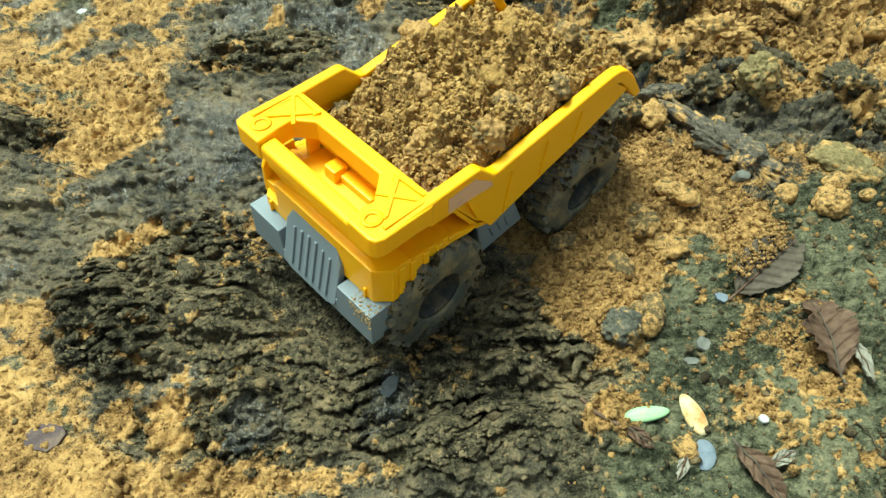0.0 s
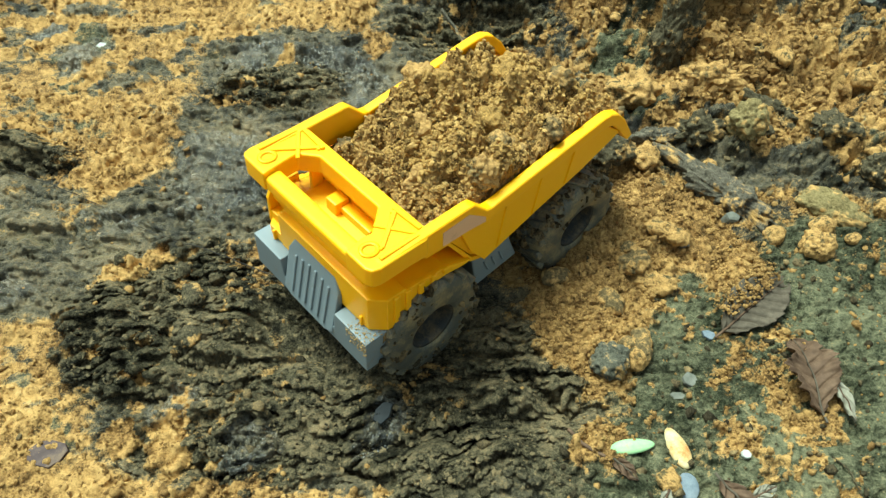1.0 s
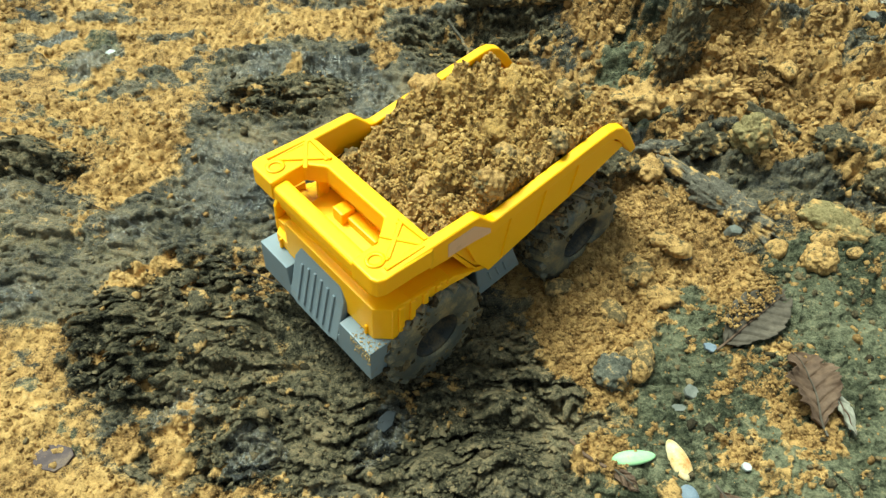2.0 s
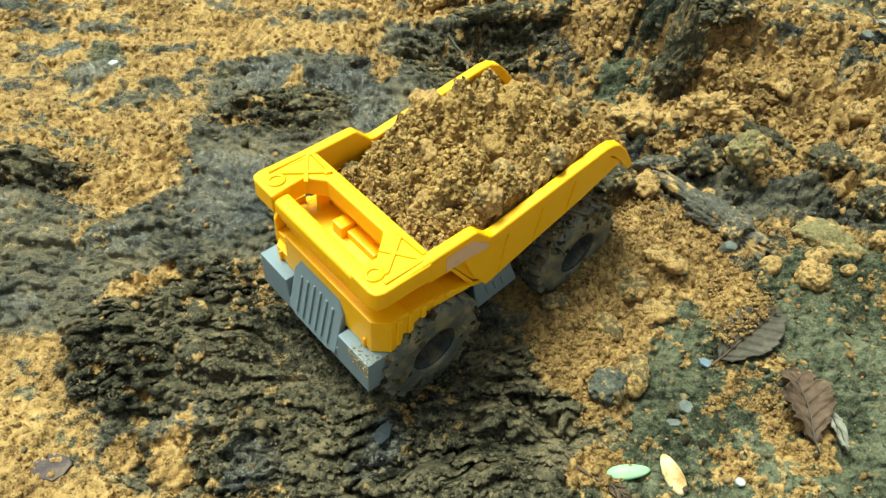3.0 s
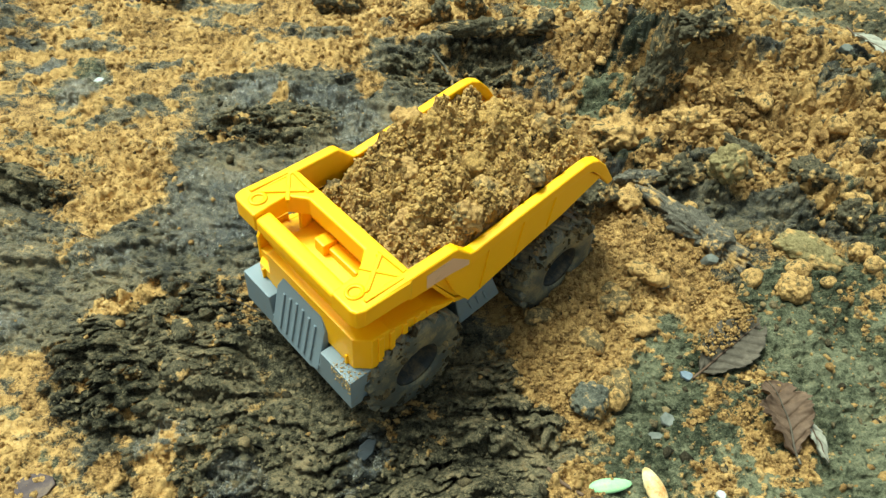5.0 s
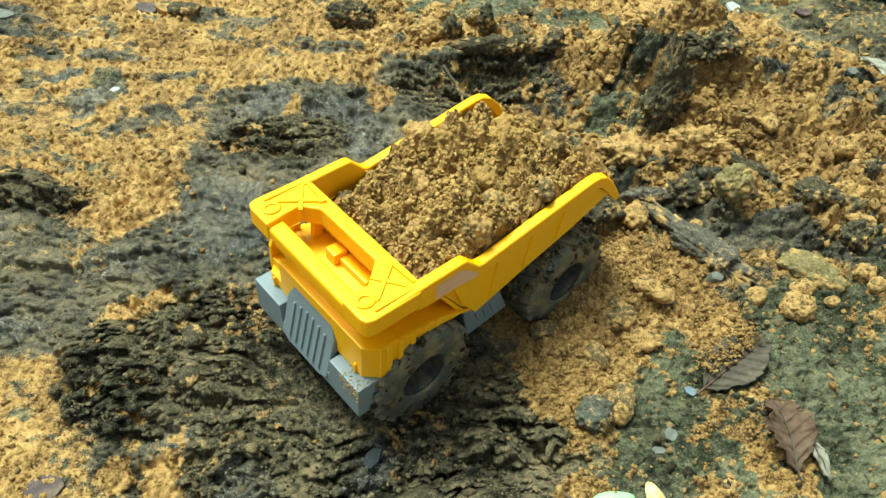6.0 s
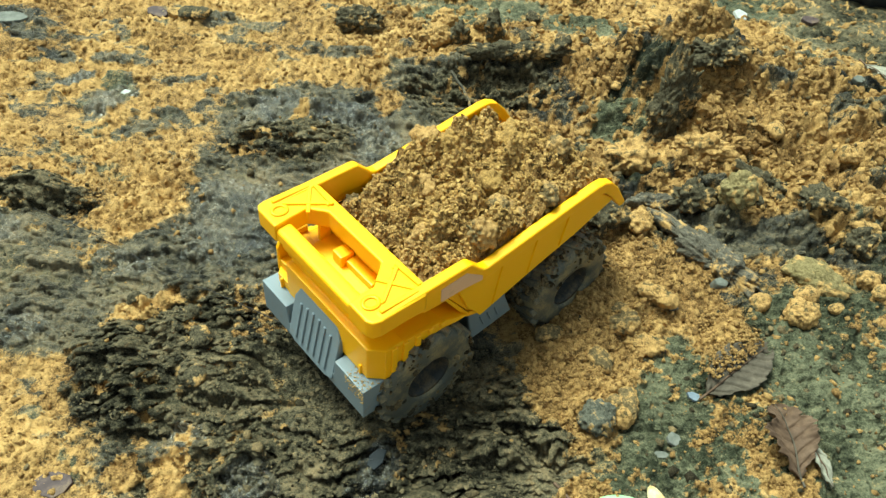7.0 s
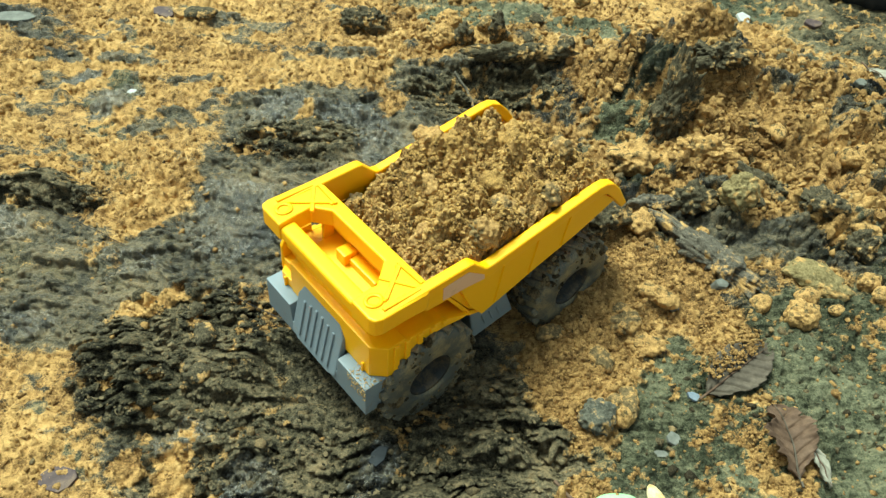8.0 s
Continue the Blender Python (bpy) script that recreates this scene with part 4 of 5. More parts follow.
def build_wheel(x, y, z, s, spin):
    """A wheel with a lugged tyre, a deep hub and mud on it; s is the side of the truck."""
    R, W = 0.0350, 0.0150
    prof = [(-W, 0.0200), (-W, 0.0290), (-W * 0.86, 0.0315), (-W * 0.5, 0.0322), (W * 0.5, 0.0322), (W * 0.86, 0.0315), (W, 0.0290), (W * 1.04, 0.0220), (W, 0.0155), (W * 0.8, 0.0138), (-W, 0.0138)]
    bm = lathe(prof, 64)
    bmesh.ops.subdivide_edges(bm, edges=[e for e in bm.edges if e.calc_length() > 0.006], cuts=2, use_grid_fill=True)
    for v in bm.verts:
        n = noise.noise(v.co * 130 + Vector((spin * 7, x * 90, y * 40))) + 0.6 * noise.noise(v.co * 380 + Vector((spin, 0, 0)))
        v.co += v.co.normalized() * max(0.0, n) * 0.0020
    spot = Matrix.Translation((x, y, z)) @ Matrix.Rotation(spin, 4, "X") @ (Matrix.Identity(4) if s > 0 else Matrix.Rotation(math.pi, 4, "Z"))
    wheel = part("wheel", turned(bm, spot), rubber, truck, "black rubber tyre caked with mud", smooth=True)
    hub = lathe([(W * 0.92, 0.0148), (W * 0.86, 0.0136), (W * 0.60, 0.0128), (-W * 0.30, 0.0108), (-W * 0.35, 0.0060), (-W * 0.05, 0.0045), (-W * 0.05, 0.0001), (-W * 0.6, 0.0001), (-W * 0.6, 0.0145)], 36)
    part("rim", turned(hub, spot), dark_plastic, wheel, "deep dark hub", smooth=True)
    for k in range(18):
        for half in (-1, 1):
            lug = new("tread_lug", LUG)
            lug.parent = wheel
            lug.matrix_basis = spot @ Matrix.Rotation(2 * math.pi * (k + 0.25 * half) / 18, 4, "X") @ Matrix.Translation((0, 0, 0.0320)) @ Matrix.Rotation(math.pi if half < 0 else 0, 4, "Z") @ Matrix.Rotation(radians(24), 4, "Z")
    # lumps of mud stuck to the tread and the outer wall
    rng = np.random.RandomState(40 + int(spin * 10))
    n = 1500
    ang, wide = rng.uniform(0, 2 * math.pi, n), rng.uniform(-0.014, 0.0175, n)
    keep = np.array([noise.noise(Vector((3 * math.cos(p), 3 * math.sin(p), spin + 60 * q))) for p, q in zip(ang, wide)]) > 0.02
    rad = np.where(wide > 0.0135, rng.uniform(0.019, 0.033, n), 0.0335 - 0.002 * (np.abs(wide) > 0.012))
    at = np.stack([np.minimum(wide, 0.0150), rad * np.cos(ang), rad * np.sin(ang)], -1)[keep]
    at = np.array([spot @ Vector(p) for p in at])
    cake = crumbs("stuck_mud", at, 0.0006 + 0.0024 * rng.rand(len(at)) ** 3.0, mud_crumb_mat, 50, 1, 0.0, 0.5, False)
    cake.parent = wheel
    tagged(cake, "dried brown mud stuck to the tyre", kind="stuff")


LUG = mesh_of("tread_lug", block(-0.0010, 0.0150, -0.0026, 0.0026, -0.0030, 0.0018, 0.0007, 1), rubber)
build_bed()
build_cab()
build_front()
build_under()
for k, (x, y) in enumerate(((-0.0390, -0.0425), (0.0390, -0.0425), (-0.0405, -0.1580), (0.0405, -0.1580))):
    build_wheel(x, y, 0.0345, -1 if x < 0 else 1, 0.7 * k + 0.3)
TRUCK_POSE = Matrix.Translation((TRUCK_X, TRUCK_Y, TRUCK_Z)) @ Matrix.Rotation(radians(TRUCK_TURN), 4, "Z") @ Matrix.Rotation(radians(-0.4), 4, "Y") @ Matrix.Rotation(radians(2.5), 4, "X")
truck.matrix_world = TRUCK_POSE


# ---- the soil in the bed ----
def load_height(x, y):
    u, v = x / 0.045, (y + 0.115) / 0.075
    r = np.clip(u * u * 0.9 + v * v * 0.75, 0, 1.6)
    h = 0.0950 + 0.0120 * np.exp(-(r**1.2) * 1.1) + 0.0060 * ease(-0.095, -0.165, y) - 0.011 * ease(0.005, 0.042, x) * ease(-0.085, -0.052, y)
    h = h - 0.004 * ease(-0.056, -0.040, y) + 0.007 * heap(x, y, -0.038, -0.108, 0.012, 0.022, 1.0) + 0.006 * heap(x, y, 0.040, -0.114, 0.012, 0.014, 1.0) - 0.009 * ease(-0.168, -0.195, y) - 0.008 * ease(0.010, 0.040, x) * ease(-0.150, -0.180, y)
    wx, wy = x + 0.004 * (LAT.fbm(x * 60, y * 60, 3) - 0.5), y + 0.004 * (LAT2.fbm(x * 60, y * 60, 3) - 0.5)
    a, ta = LAT2.lumps(wx + 0.5, wy + 0.2, 0.0135)
    b, tb = LAT.lumps(wx + 0.3, wy, 0.0066)
    c, tc = LAT2.lumps(x, y + 0.4, 0.0034, 0.9)
    knots = LAT.billow(x * 60, y * 60, 5, 0.56, k=1)
    h = h + 0.0135 * a * 0.80 * ease(0.38, 0.58, LAT.fbm(x * 40, y * 40, 2, k=3)) + 0.0066 * b * 0.6 * ease(0.3, 0.6, LAT2.fbm(x * 60, y * 60, 2)) * 0.8 + 0.0034 * c * 0.6 + 0.030 * (knots - 0.42) + 0.0055 * (LAT2.billow(x * 230, y * 230, 3, 0.6, k=2) - 0.4)
    dark = ease(0.50, 0.60, LAT2.fbm(x * 46, y * 46, 4, 0.6, k=2))
    return h, 1 - 0.30 * dark, np.zeros_like(x), np.clip(0.53 + 0.5 * (tb - 0.5) + 0.3 * (ta - 0.5) - 0.2 * dark, 0, 1), np.zeros_like(x)


LX, LY = np.linspace(-0.0446, 0.0446, 160), np.linspace(-0.1950, -0.0410, 270)
lx, ly = np.meshgrid(LX, LY)
lh, l1, l2, l3, l4 = load_height(lx, ly)
nx, ny = len(LX), len(LY)
top = np.stack([lx, ly, lh], -1).reshape(-1, 3)
edge = np.concatenate([np.arange(nx), np.arange(1, ny) * nx + nx - 1, (ny - 1) * nx + np.arange(nx - 2, -1, -1), np.arange(ny - 2, 0, -1) * nx])
low = top[edge].copy()
low[:, 2] = 0.0665 + np.clip(-0.081 - low[:, 1], 0, 1) * 0.225 + 0.0235 * np.clip((low[:, 1] + 0.074) / 0.018, 0, 1)
ring = np.arange(len(edge)) + len(top)
skirt = np.stack([edge, np.roll(edge, -1), np.roll(ring, -1), ring], -1)
me = fast_mesh("soil_load", np.concatenate([top, low]), np.concatenate([sheet(nx, ny), skirt]), load_mat)
pad = np.zeros(len(edge))
give(me, sand=np.r_[l1.ravel(), pad + 0.6], clay=np.r_[l2.ravel(), pad], tone=np.r_[l3.ravel(), pad + 0.3], wet=np.r_[l4.ravel(), pad])
load = tagged(new("soil_load", me), "heap of crumbly brown sandy soil filling the truck bed", "soil")
load.matrix_world = TRUCK_POSE
rng = np.random.RandomState(21)
cx, cy = rng.uniform(-0.044, 0.044, 15000), rng.uniform(-0.190, -0.042, 15000)
cs = 0.0004 + 0.0014 * rng.rand(15000) ** 3.0
cz = load_height(cx, cy)[0] + cs * rng.uniform(-0.4, 0.8, 15000)
o = crumbs("loose_soil", np.stack([cx, cy, cz], -1), cs, load_crumb_mat, 22, 1, 0.0, 0.5, False)
o.parent = load
tagged(o, "loose crumbs of damp sandy soil", kind="stuff")


# ---- clods, stones and bark ----
def lump(name, x, y, size, material, label, category, turn=0.0, tilt=0.0, roll=0.0, seed=1.0, ragged=0.35, level=4, sink=0.35, z=None, group="", rough=True):
    """An uneven lump of soil, stone or bark that sits a little in the ground. size: its three half lengths."""
    bm = bmesh.new()
    bmesh.ops.create_icosphere(bm, subdivisions=min(level + 1, 6), radius=1.0)
    s = Vector(size)
    gritty = min(1.0, min(size) / 0.008) if rough else 0.15
    for v in bm.verts:
        n = v.co.copy()
        p = Vector((v.co.x * s.x, v.co.y * s.y, v.co.z * s.z)) * 100 + Vector((seed * 7.3, seed * 3.1, seed))
        w = 1.1 * noise.noise(p * 0.8) + 0.7 * (abs(noise.noise(p * 1.7)) - 0.25) + 0.35 * noise.noise(p * 4.1)
        v.co *= max(0.35, 1 + 1.15 * ragged * w)
        v.co = Vector((v.co.x * s.x, v.co.y * s.y, v.co.z * s.z))
        v.co += crumble(v.co, n, seed) * gritty
    ob = new(name, mesh_of(name, bm, material, True))
    ob.matrix_world = pose(x, y, (height(x, y) if z is None else z) + s.z * (1 - sink), tilt, roll, turn)
    return tagged(ob, label, category, group)


def shard(name, x, y, size, material, label, category, turn=0.0, tilt=8.0, seed=1, sides=7, lift=0.0):
    """A flat chip of stone with a broken outline."""
    r = random.Random(seed)
    pts = [((size[0] * (0.8 + 0.35 * r.random())) * math.cos(2 * math.pi * k / sides), (size[1] * (0.8 + 0.35 * r.random())) * math.sin(2 * math.pi * k / sides)) for k in range(sides)]
    ob = new(name, mesh_of(name, prism(pts, -size[2], size[2], "z", min(size) * 0.45, 2), material, False))
    ob.matrix_world = pose(x, y, height(x, y) + size[2] * 0.6 + lift, tilt, tilt * 0.5, turn)
    return tagged(ob, label, category)


lump("bark_piece", 0.194, 0.076, (0.042, 0.0112, 0.0095), bark_mat, "long rotten piece of dark bark with sand on it", "bark", -47, 0, 4, 2.0, 0.42, 5, 0.15)
lump("flat_stone", 0.258, 0.062, (0.026, 0.0105, 0.0065), olive_stone, "flat olive yellow stone leaning on the dug soil", "stone", -24, 12, 6, 3.0, 0.22, 4, 0.2)
lump("pebble", 0.2470, 0.0455, (0.0088, 0.0065, 0.0055), sand_clod, "rounded ochre pebble in front of a flat stone", "pebble", 10, 0, 0, 4.0, 0.18, 3, 0.3)
lump("earth_ball", 0.2390, 0.0290, (0.0105, 0.0098, 0.0085), sand_clod, "round ball of ochre earth on the clay", "clod", 0, 0, 0, 5.0, 0.25, 4, 0.25)
lump("pebble", 0.2645, 0.0370, (0.0058, 0.0040, 0.0035), sand_clod, "small ochre pebble lying on grey clay", "pebble", 15, 0, 0, 6.0, 0.15, 3)
lump("earth_ball", 0.2945, 0.0640, (0.0085, 0.0075, 0.0075), sand_clod, "ochre earth ball at the foot of the heap", "clod", 0, 0, 0, 7.0, 0.28, 4)
lump("earth_ball", 0.2975, 0.0500, (0.0075, 0.0055, 0.0050), sand_clod, "small ochre earth ball at the foot of the heap", "clod", 30, 0, 0, 8.0, 0.25, 3)
lump("earth_ball", 0.2150, 0.0400, (0.0080, 0.0060, 0.0050), sand_clod, "brown earth ball beside the bark", "clod", 30, 0, 0, 9.0, 0.30, 3)
lump("clod", 0.1425, 0.1050, (0.0110, 0.0085, 0.0085), sand_clod, "sandy clod standing behind the truck", "clod", 20, 0, 0, 10.0, 0.40, 4, 0.2)
lump("clod", 0.1120, 0.1030, (0.0165, 0.0130, 0.0120), dark_clod, "dark sandy clod behind the rear wheel", "clod", 40, 0, 0, 11.0, 0.42, 4, 0.3)
lump("clod", 0.1990, 0.1830, (0.0240, 0.0150, 0.0140), sand_clod, "large crumbly clod on the dug heap", "clod", -20, 0, 0, 12.0, 0.45, 5, 0.3)
lump("clod", 0.2130, 0.1270, (0.0120, 0.0110, 0.0145), olive_stone, "olive round clod in a gap of the heap", "clod", 0, 0, 0, 13.0, 0.30, 4, 0.35)
lump("clod", 0.1830, 0.1320, (0.0190, 0.0110, 0.0120), dark_clod, "dark broken clod in the heap", "clod", 15, 0, 0, 14.0, 0.45, 4, 0.3)
lump("clod", 0.2420, 0.1560, (0.0260, 0.0080, 0.0095), dark_clod, "dark ridge of wet earth on the heap", "clod", -38, 0, 8, 15.0, 0.45, 4, 0.2)
lump("clod", 0.2730, 0.1260, (0.0180, 0.0100, 0.0100), dark_clod, "dark wet clod among sand", "clod", -30, 0, 0, 16.0, 0.45, 4, 0.3)
lump("clod", 0.2960, 0.0930, (0.0100, 0.0100, 0.0150), dark_clod, "dark upright clod at the edge of the heap", "clod", 0, 0, 0, 17.0, 0.42, 4, 0.3)
lump("clod", 0.1400, 0.1700, (0.0200, 0.0150, 0.0110), sand_clod, "broken brown clod behind the truck", "clod", 10, 0, 0, 18.0, 0.45, 4, 0.4)
lump("clod", 0.1520, 0.1310, (0.0180, 0.0080, 0.0070), bark_mat, "grey brown clod bridging a hollow", "clod", 5, 0, 0, 19.0, 0.40, 4, 0.1)
lump("earth_pillar", 0.1740, 0.2130, (0.0165, 0.0105, 0.0450), dark_clod, "tall dark slab of wet earth standing in the heap", "clod", 10, -14, 10, 20.0, 0.45, 5, 0.20, 0.000)
lump("earth_pillar", 0.1560, 0.2750, (0.0130, 0.0090, 0.0200), mixed_clod, "dark slab of earth leaning on the heap", "clod", -20, -18, -10, 21.0, 0.45, 4, 0.35, 0.004)
lump("clod", 0.2140, 0.2620, (0.0240, 0.0160, 0.0120), dark_clod, "dark wet clod overhanging the heap", "clod", 12, 0, 0, 22.0, 0.45, 5, 0.0, 0.044)
lump("clod", 0.1800, 0.3050, (0.0330, 0.0200, 0.0130), sand_clod, "sandy cap of the heap", "clod", 10, 0, 0, 23.0, 0.40, 5, 0.0, 0.038)
lump("wet_log", 0.0500, 0.3060, (0.0480, 0.0085, 0.0080), dark_clod, "dark wet log half buried in mud", "log", 5, 0, 0, 25.0, 0.30, 5, 0.0)
lump("clod", 0.0960, 0.3170, (0.0090, 0.0080, 0.0090), dark_clod, "dark clod at the end of a log", "clod", 0, 0, 0, 26.0, 0.4, 4, 0.1)
lump("clod", -0.0960, 0.3650, (0.0230, 0.0130, 0.0130), dark_clod, "dark grey green clod on sand", "clod", 0, 0, 0, 27.0, 0.38, 4, 0.3)
lump("clod", 0.0330, 0.3480, (0.0080, 0.0080, 0.0170), dark_clod, "dark upright clod behind a hollow", "clod", 0, 0, 0, 28.0, 0.40, 4, 0.3)
lump("clod", 0.0010, 0.3440, (0.0090, 0.0080, 0.0130), dark_clod, "dark clod among sandy lumps", "clod", 0, 0, 0, 29.0, 0.40, 4, 0.3)
lump("clod", -0.0210, 0.3480, (0.0140, 0.0110, 0.0110), sand_clod, "sandy round clod behind the hollow", "clod", 0, 0, 0, 30.0, 0.33, 4, 0.3)
lump("clod", -0.0150, 0.3720, (0.0120, 0.0100, 0.0090), sand_clod, "sandy clod behind the hollow", "clod", 0, 0, 0, 31.0, 0.33, 4, 0.3)
lump("clod", 0.1210, 0.0120, (0.0095, 0.0085, 0.0075), mixed_clod, "brown earth clod on the sand pile", "clod", 0, 0, 0, 32.0, 0.35, 4, 0.3)
lump("clod", 0.1330, -0.0010, (0.0110, 0.0070, 0.0060), sand_clod, "flat brown clod on the sand pile", "clod", -10, 0, 0, 33.0, 0.35, 4, 0.3)
lump("clod", 0.1430, 0.0330, (0.0120, 0.0065, 0.0060), sand_clod, "long brown clod on the sand pile", "clod", -30, 0, 0, 34.0, 0.35, 4, 0.3)
lump("weathered_block", 0.0960, -0.0610, (0.0112, 0.0098, 0.0085), block_mat, "rough grey block of stone with sand on it", "stone", 10, 0, 0, 35.0, 0.28, 4, 0.35)
lump("clod", 0.1120, -0.0570, (0.0065, 0.0060, 0.0060), sand_clod, "small ochre clod beside a grey block", "clod", 0, 0, 0, 36.0, 0.30, 3, 0.25)
lump("stone", 0.1195, -0.1265, (0.0062, 0.0058, 0.0050), sand_clod, "small brown stone capped with sand", "stone", 0, 0, 0, 37.0, 0.25, 3, 0.3)
lump("stone", 0.3406, 0.4450, (0.0080, 0.0065, 0.0060), sand_clod, "orange brown stone on dark clay", "stone", 0, 0, 0, 38.0, 0.2, 3, 0.3)
lump("pebble", 0.2500, 0.2950, (0.0035, 0.0028, 0.0025), white_chip, "small white pebble on the heap", "pebble", 0, 0, 0, 39.0, 0.15, 3, 0.3)
lump("stone", 0.1200, 0.4350, (0.0090, 0.0070, 0.0060), olive_stone, "yellowish stone behind the heap", "stone", 0, 0, 0, 40.0, 0.2, 3, 0.3)
lump("stone", -0.2585, 0.3625, (0.0160, 0.0090, 0.0050), dark_clod, "dark grey flat stone in sand", "stone", 0, 0, 0, 41.0, 0.25, 3, 0.4)
shard("stone_chip", 0.1914, 0.0555, (0.0058, 0.0048, 0.0046), grey_stone, "square grey stone chip on sand", "stone", 20, 14, 2, 5)
shard("stone_chip", 0.1410, -0.0670, (0.0052, 0.0048, 0.0012), grey_stone, "flat pale grey stone chip on clay", "stone", 40, 10, 3, 6)
shard("stone_chip", 0.1330, -0.0760, (0.0055, 0.0026, 0.0010), grey_stone, "narrow pale stone chip on clay", "stone", 5, 6, 4, 6)
shard("stone_chip", -0.2860, 0.2410, (0.0050, 0.0032, 0.0018), white_chip, "bright white chip on dark mud", "stone", 60, 16, 5, 5)
shard("stone_chip", 0.2840, 0.4230, (0.0095, 0.0080, 0.0015), white_chip, "flat white chip behind the heap", "stone", 30, 20, 6, 5)
shard("stone_chip", 0.3560, 0.4235, (0.0110, 0.0065, 0.0020), purple_stone, "flat pinkish stone on dark clay", "stone", 0, 8, 7, 8)
shard("stone_chip", 0.3560, 0.2920, (0.0060, 0.0050, 0.0025), grey_stone, "pale stone chip at the edge of the sand", "stone", 0, 15, 8, 6)
shard("stone_chip", -0.4320, 0.3380, (0.0210, 0.0090, 0.0030), grey_stone, "flat pale stone lying on sand", "stone", 8, 6, 9, 9)
shard("stone_chip", -0.2975, 0.3690, (0.0120, 0.0075, 0.0025), purple_stone, "flat purplish stone in sand", "stone", -20, 10, 10, 8)
shard("stone_chip", -0.2773, 0.3680, (0.0100, 0.0065, 0.0025), sand_clod, "flat tan stone in sand", "stone", 0, 8, 11, 8)
shard("flat_stone", -0.1990, -0.1190, (0.0105, 0.0075, 0.0012), purple_stone, "flat dark purple stone half covered with sand", "stone", 10, 4, 12, 9, -0.0005)
shard("stone_chip", -0.0280, -0.0950, (0.0048, 0.0075, 0.0010), dark_blue_stone, "dark bluish stone chip pressed in mud", "stone", -25, 10, 13, 6)
shard("stone_chip", 0.1580, -0.0370, (0.0045, 0.0028, 0.0014), blue_stone, "bluish stone chip under a dry leaf", "stone", -30, 10, 14, 6)
lump("flat_pebble", 0.1280, -0.1300, (0.0058, 0.0078, 0.0016), blue_stone, "smooth oval blue grey pebble", "pebble", -12, 6, 0, 90.0, 0.06, 4, 0.0, rough=False)
shard("stone_chip", 0.1600, -0.1130, (0.0030, 0.0026, 0.0014), white_chip, "tiny pale stone chip on clay", "stone", 0, 6, 16, 7)
shard("stone_chip", 0.1530, 0.0330, (0.0075, 0.0050, 0.0020), grey_stone, "grey stone chip on the sand pile", "stone", -40, 14, 17, 6)

rng = np.random.RandomState(77)
for k in range(46):
    x, y = ((rng.uniform(0.10, 0.37), rng.uniform(0.10, 0.33)), (rng.uniform(0.06, 0.16), rng.uniform(-0.05, 0.07)), (rng.uniform(-0.05, 0.15), rng.uniform(0.33, 0.42)), (rng.uniform(-0.22, -0.06), rng.uniform(-0.08, 0.01)))[(0, 1, 0, 2, 0, 3)[k % 6]]
    if patch(x, y, *UNDER_TRUCK) < -0.1:
        r = rng.uniform(0.0035, 0.0085)
        m = dark_clod if k % 6 == 5 or (k % 6 != 1 and rng.rand() < 0.3) else (sand_clod, mixed_clod)[k % 2]
        lump("clod", x, y, (r * rng.uniform(0.9, 1.5), r, r * rng.uniform(0.6, 0.9)), m, "small dark clod of wet earth" if m is not sand_clod else "small ochre clod of crumbly earth", "clod", rng.uniform(0, 180), 0, 0, 50.0 + k, 0.38, 3, 0.3, group="scattered clods")

# clods lying on the load belong to it
for k, (x, y, r) in enumerate(((0.0425, -0.114, 0.0100), (0.030, -0.124, 0.0075), (-0.030, -0.110, 0.0100), (-0.020, -0.060, 0.0080), (0.010, -0.150, 0.0080), (-0.038, -0.135, 0.0075), (0.012, -0.090, 0.0065),
                               (-0.010, -0.120, 0.0070), (0.038, -0.058, 0.0055), (-0.036, -0.085, 0.0075), (0.025, -0.170, 0.0070), (-0.015, -0.170, 0.0070))):
    bm = bmesh.new()
    bmesh.ops.create_icosphere(bm, subdivisions=5, radius=1.0)
    for v in bm.verts:
        n = v.co.copy()
        p = v.co * r * 100 + Vector((k * 3.7, 0, 1.0))
        v.co *= r * max(0.4, 1 + 0.5 * (1.1 * noise.noise(p * 0.9) + 0.6 * (abs(noise.noise(p * 2.0)) - 0.25) + 0.3 * noise.noise(p * 5.0)))
        v.co += crumble(v.co, n, k + 3.0)
    z = float(load_height(np.array([x]), np.array([y]))[0][0])
    part("clod", turned(bm, Matrix.Translation((x, y, z - 0.15 * r))), (sand_clod, load_crumb_mat, mixed_clod)[k % 3], load, "", True)


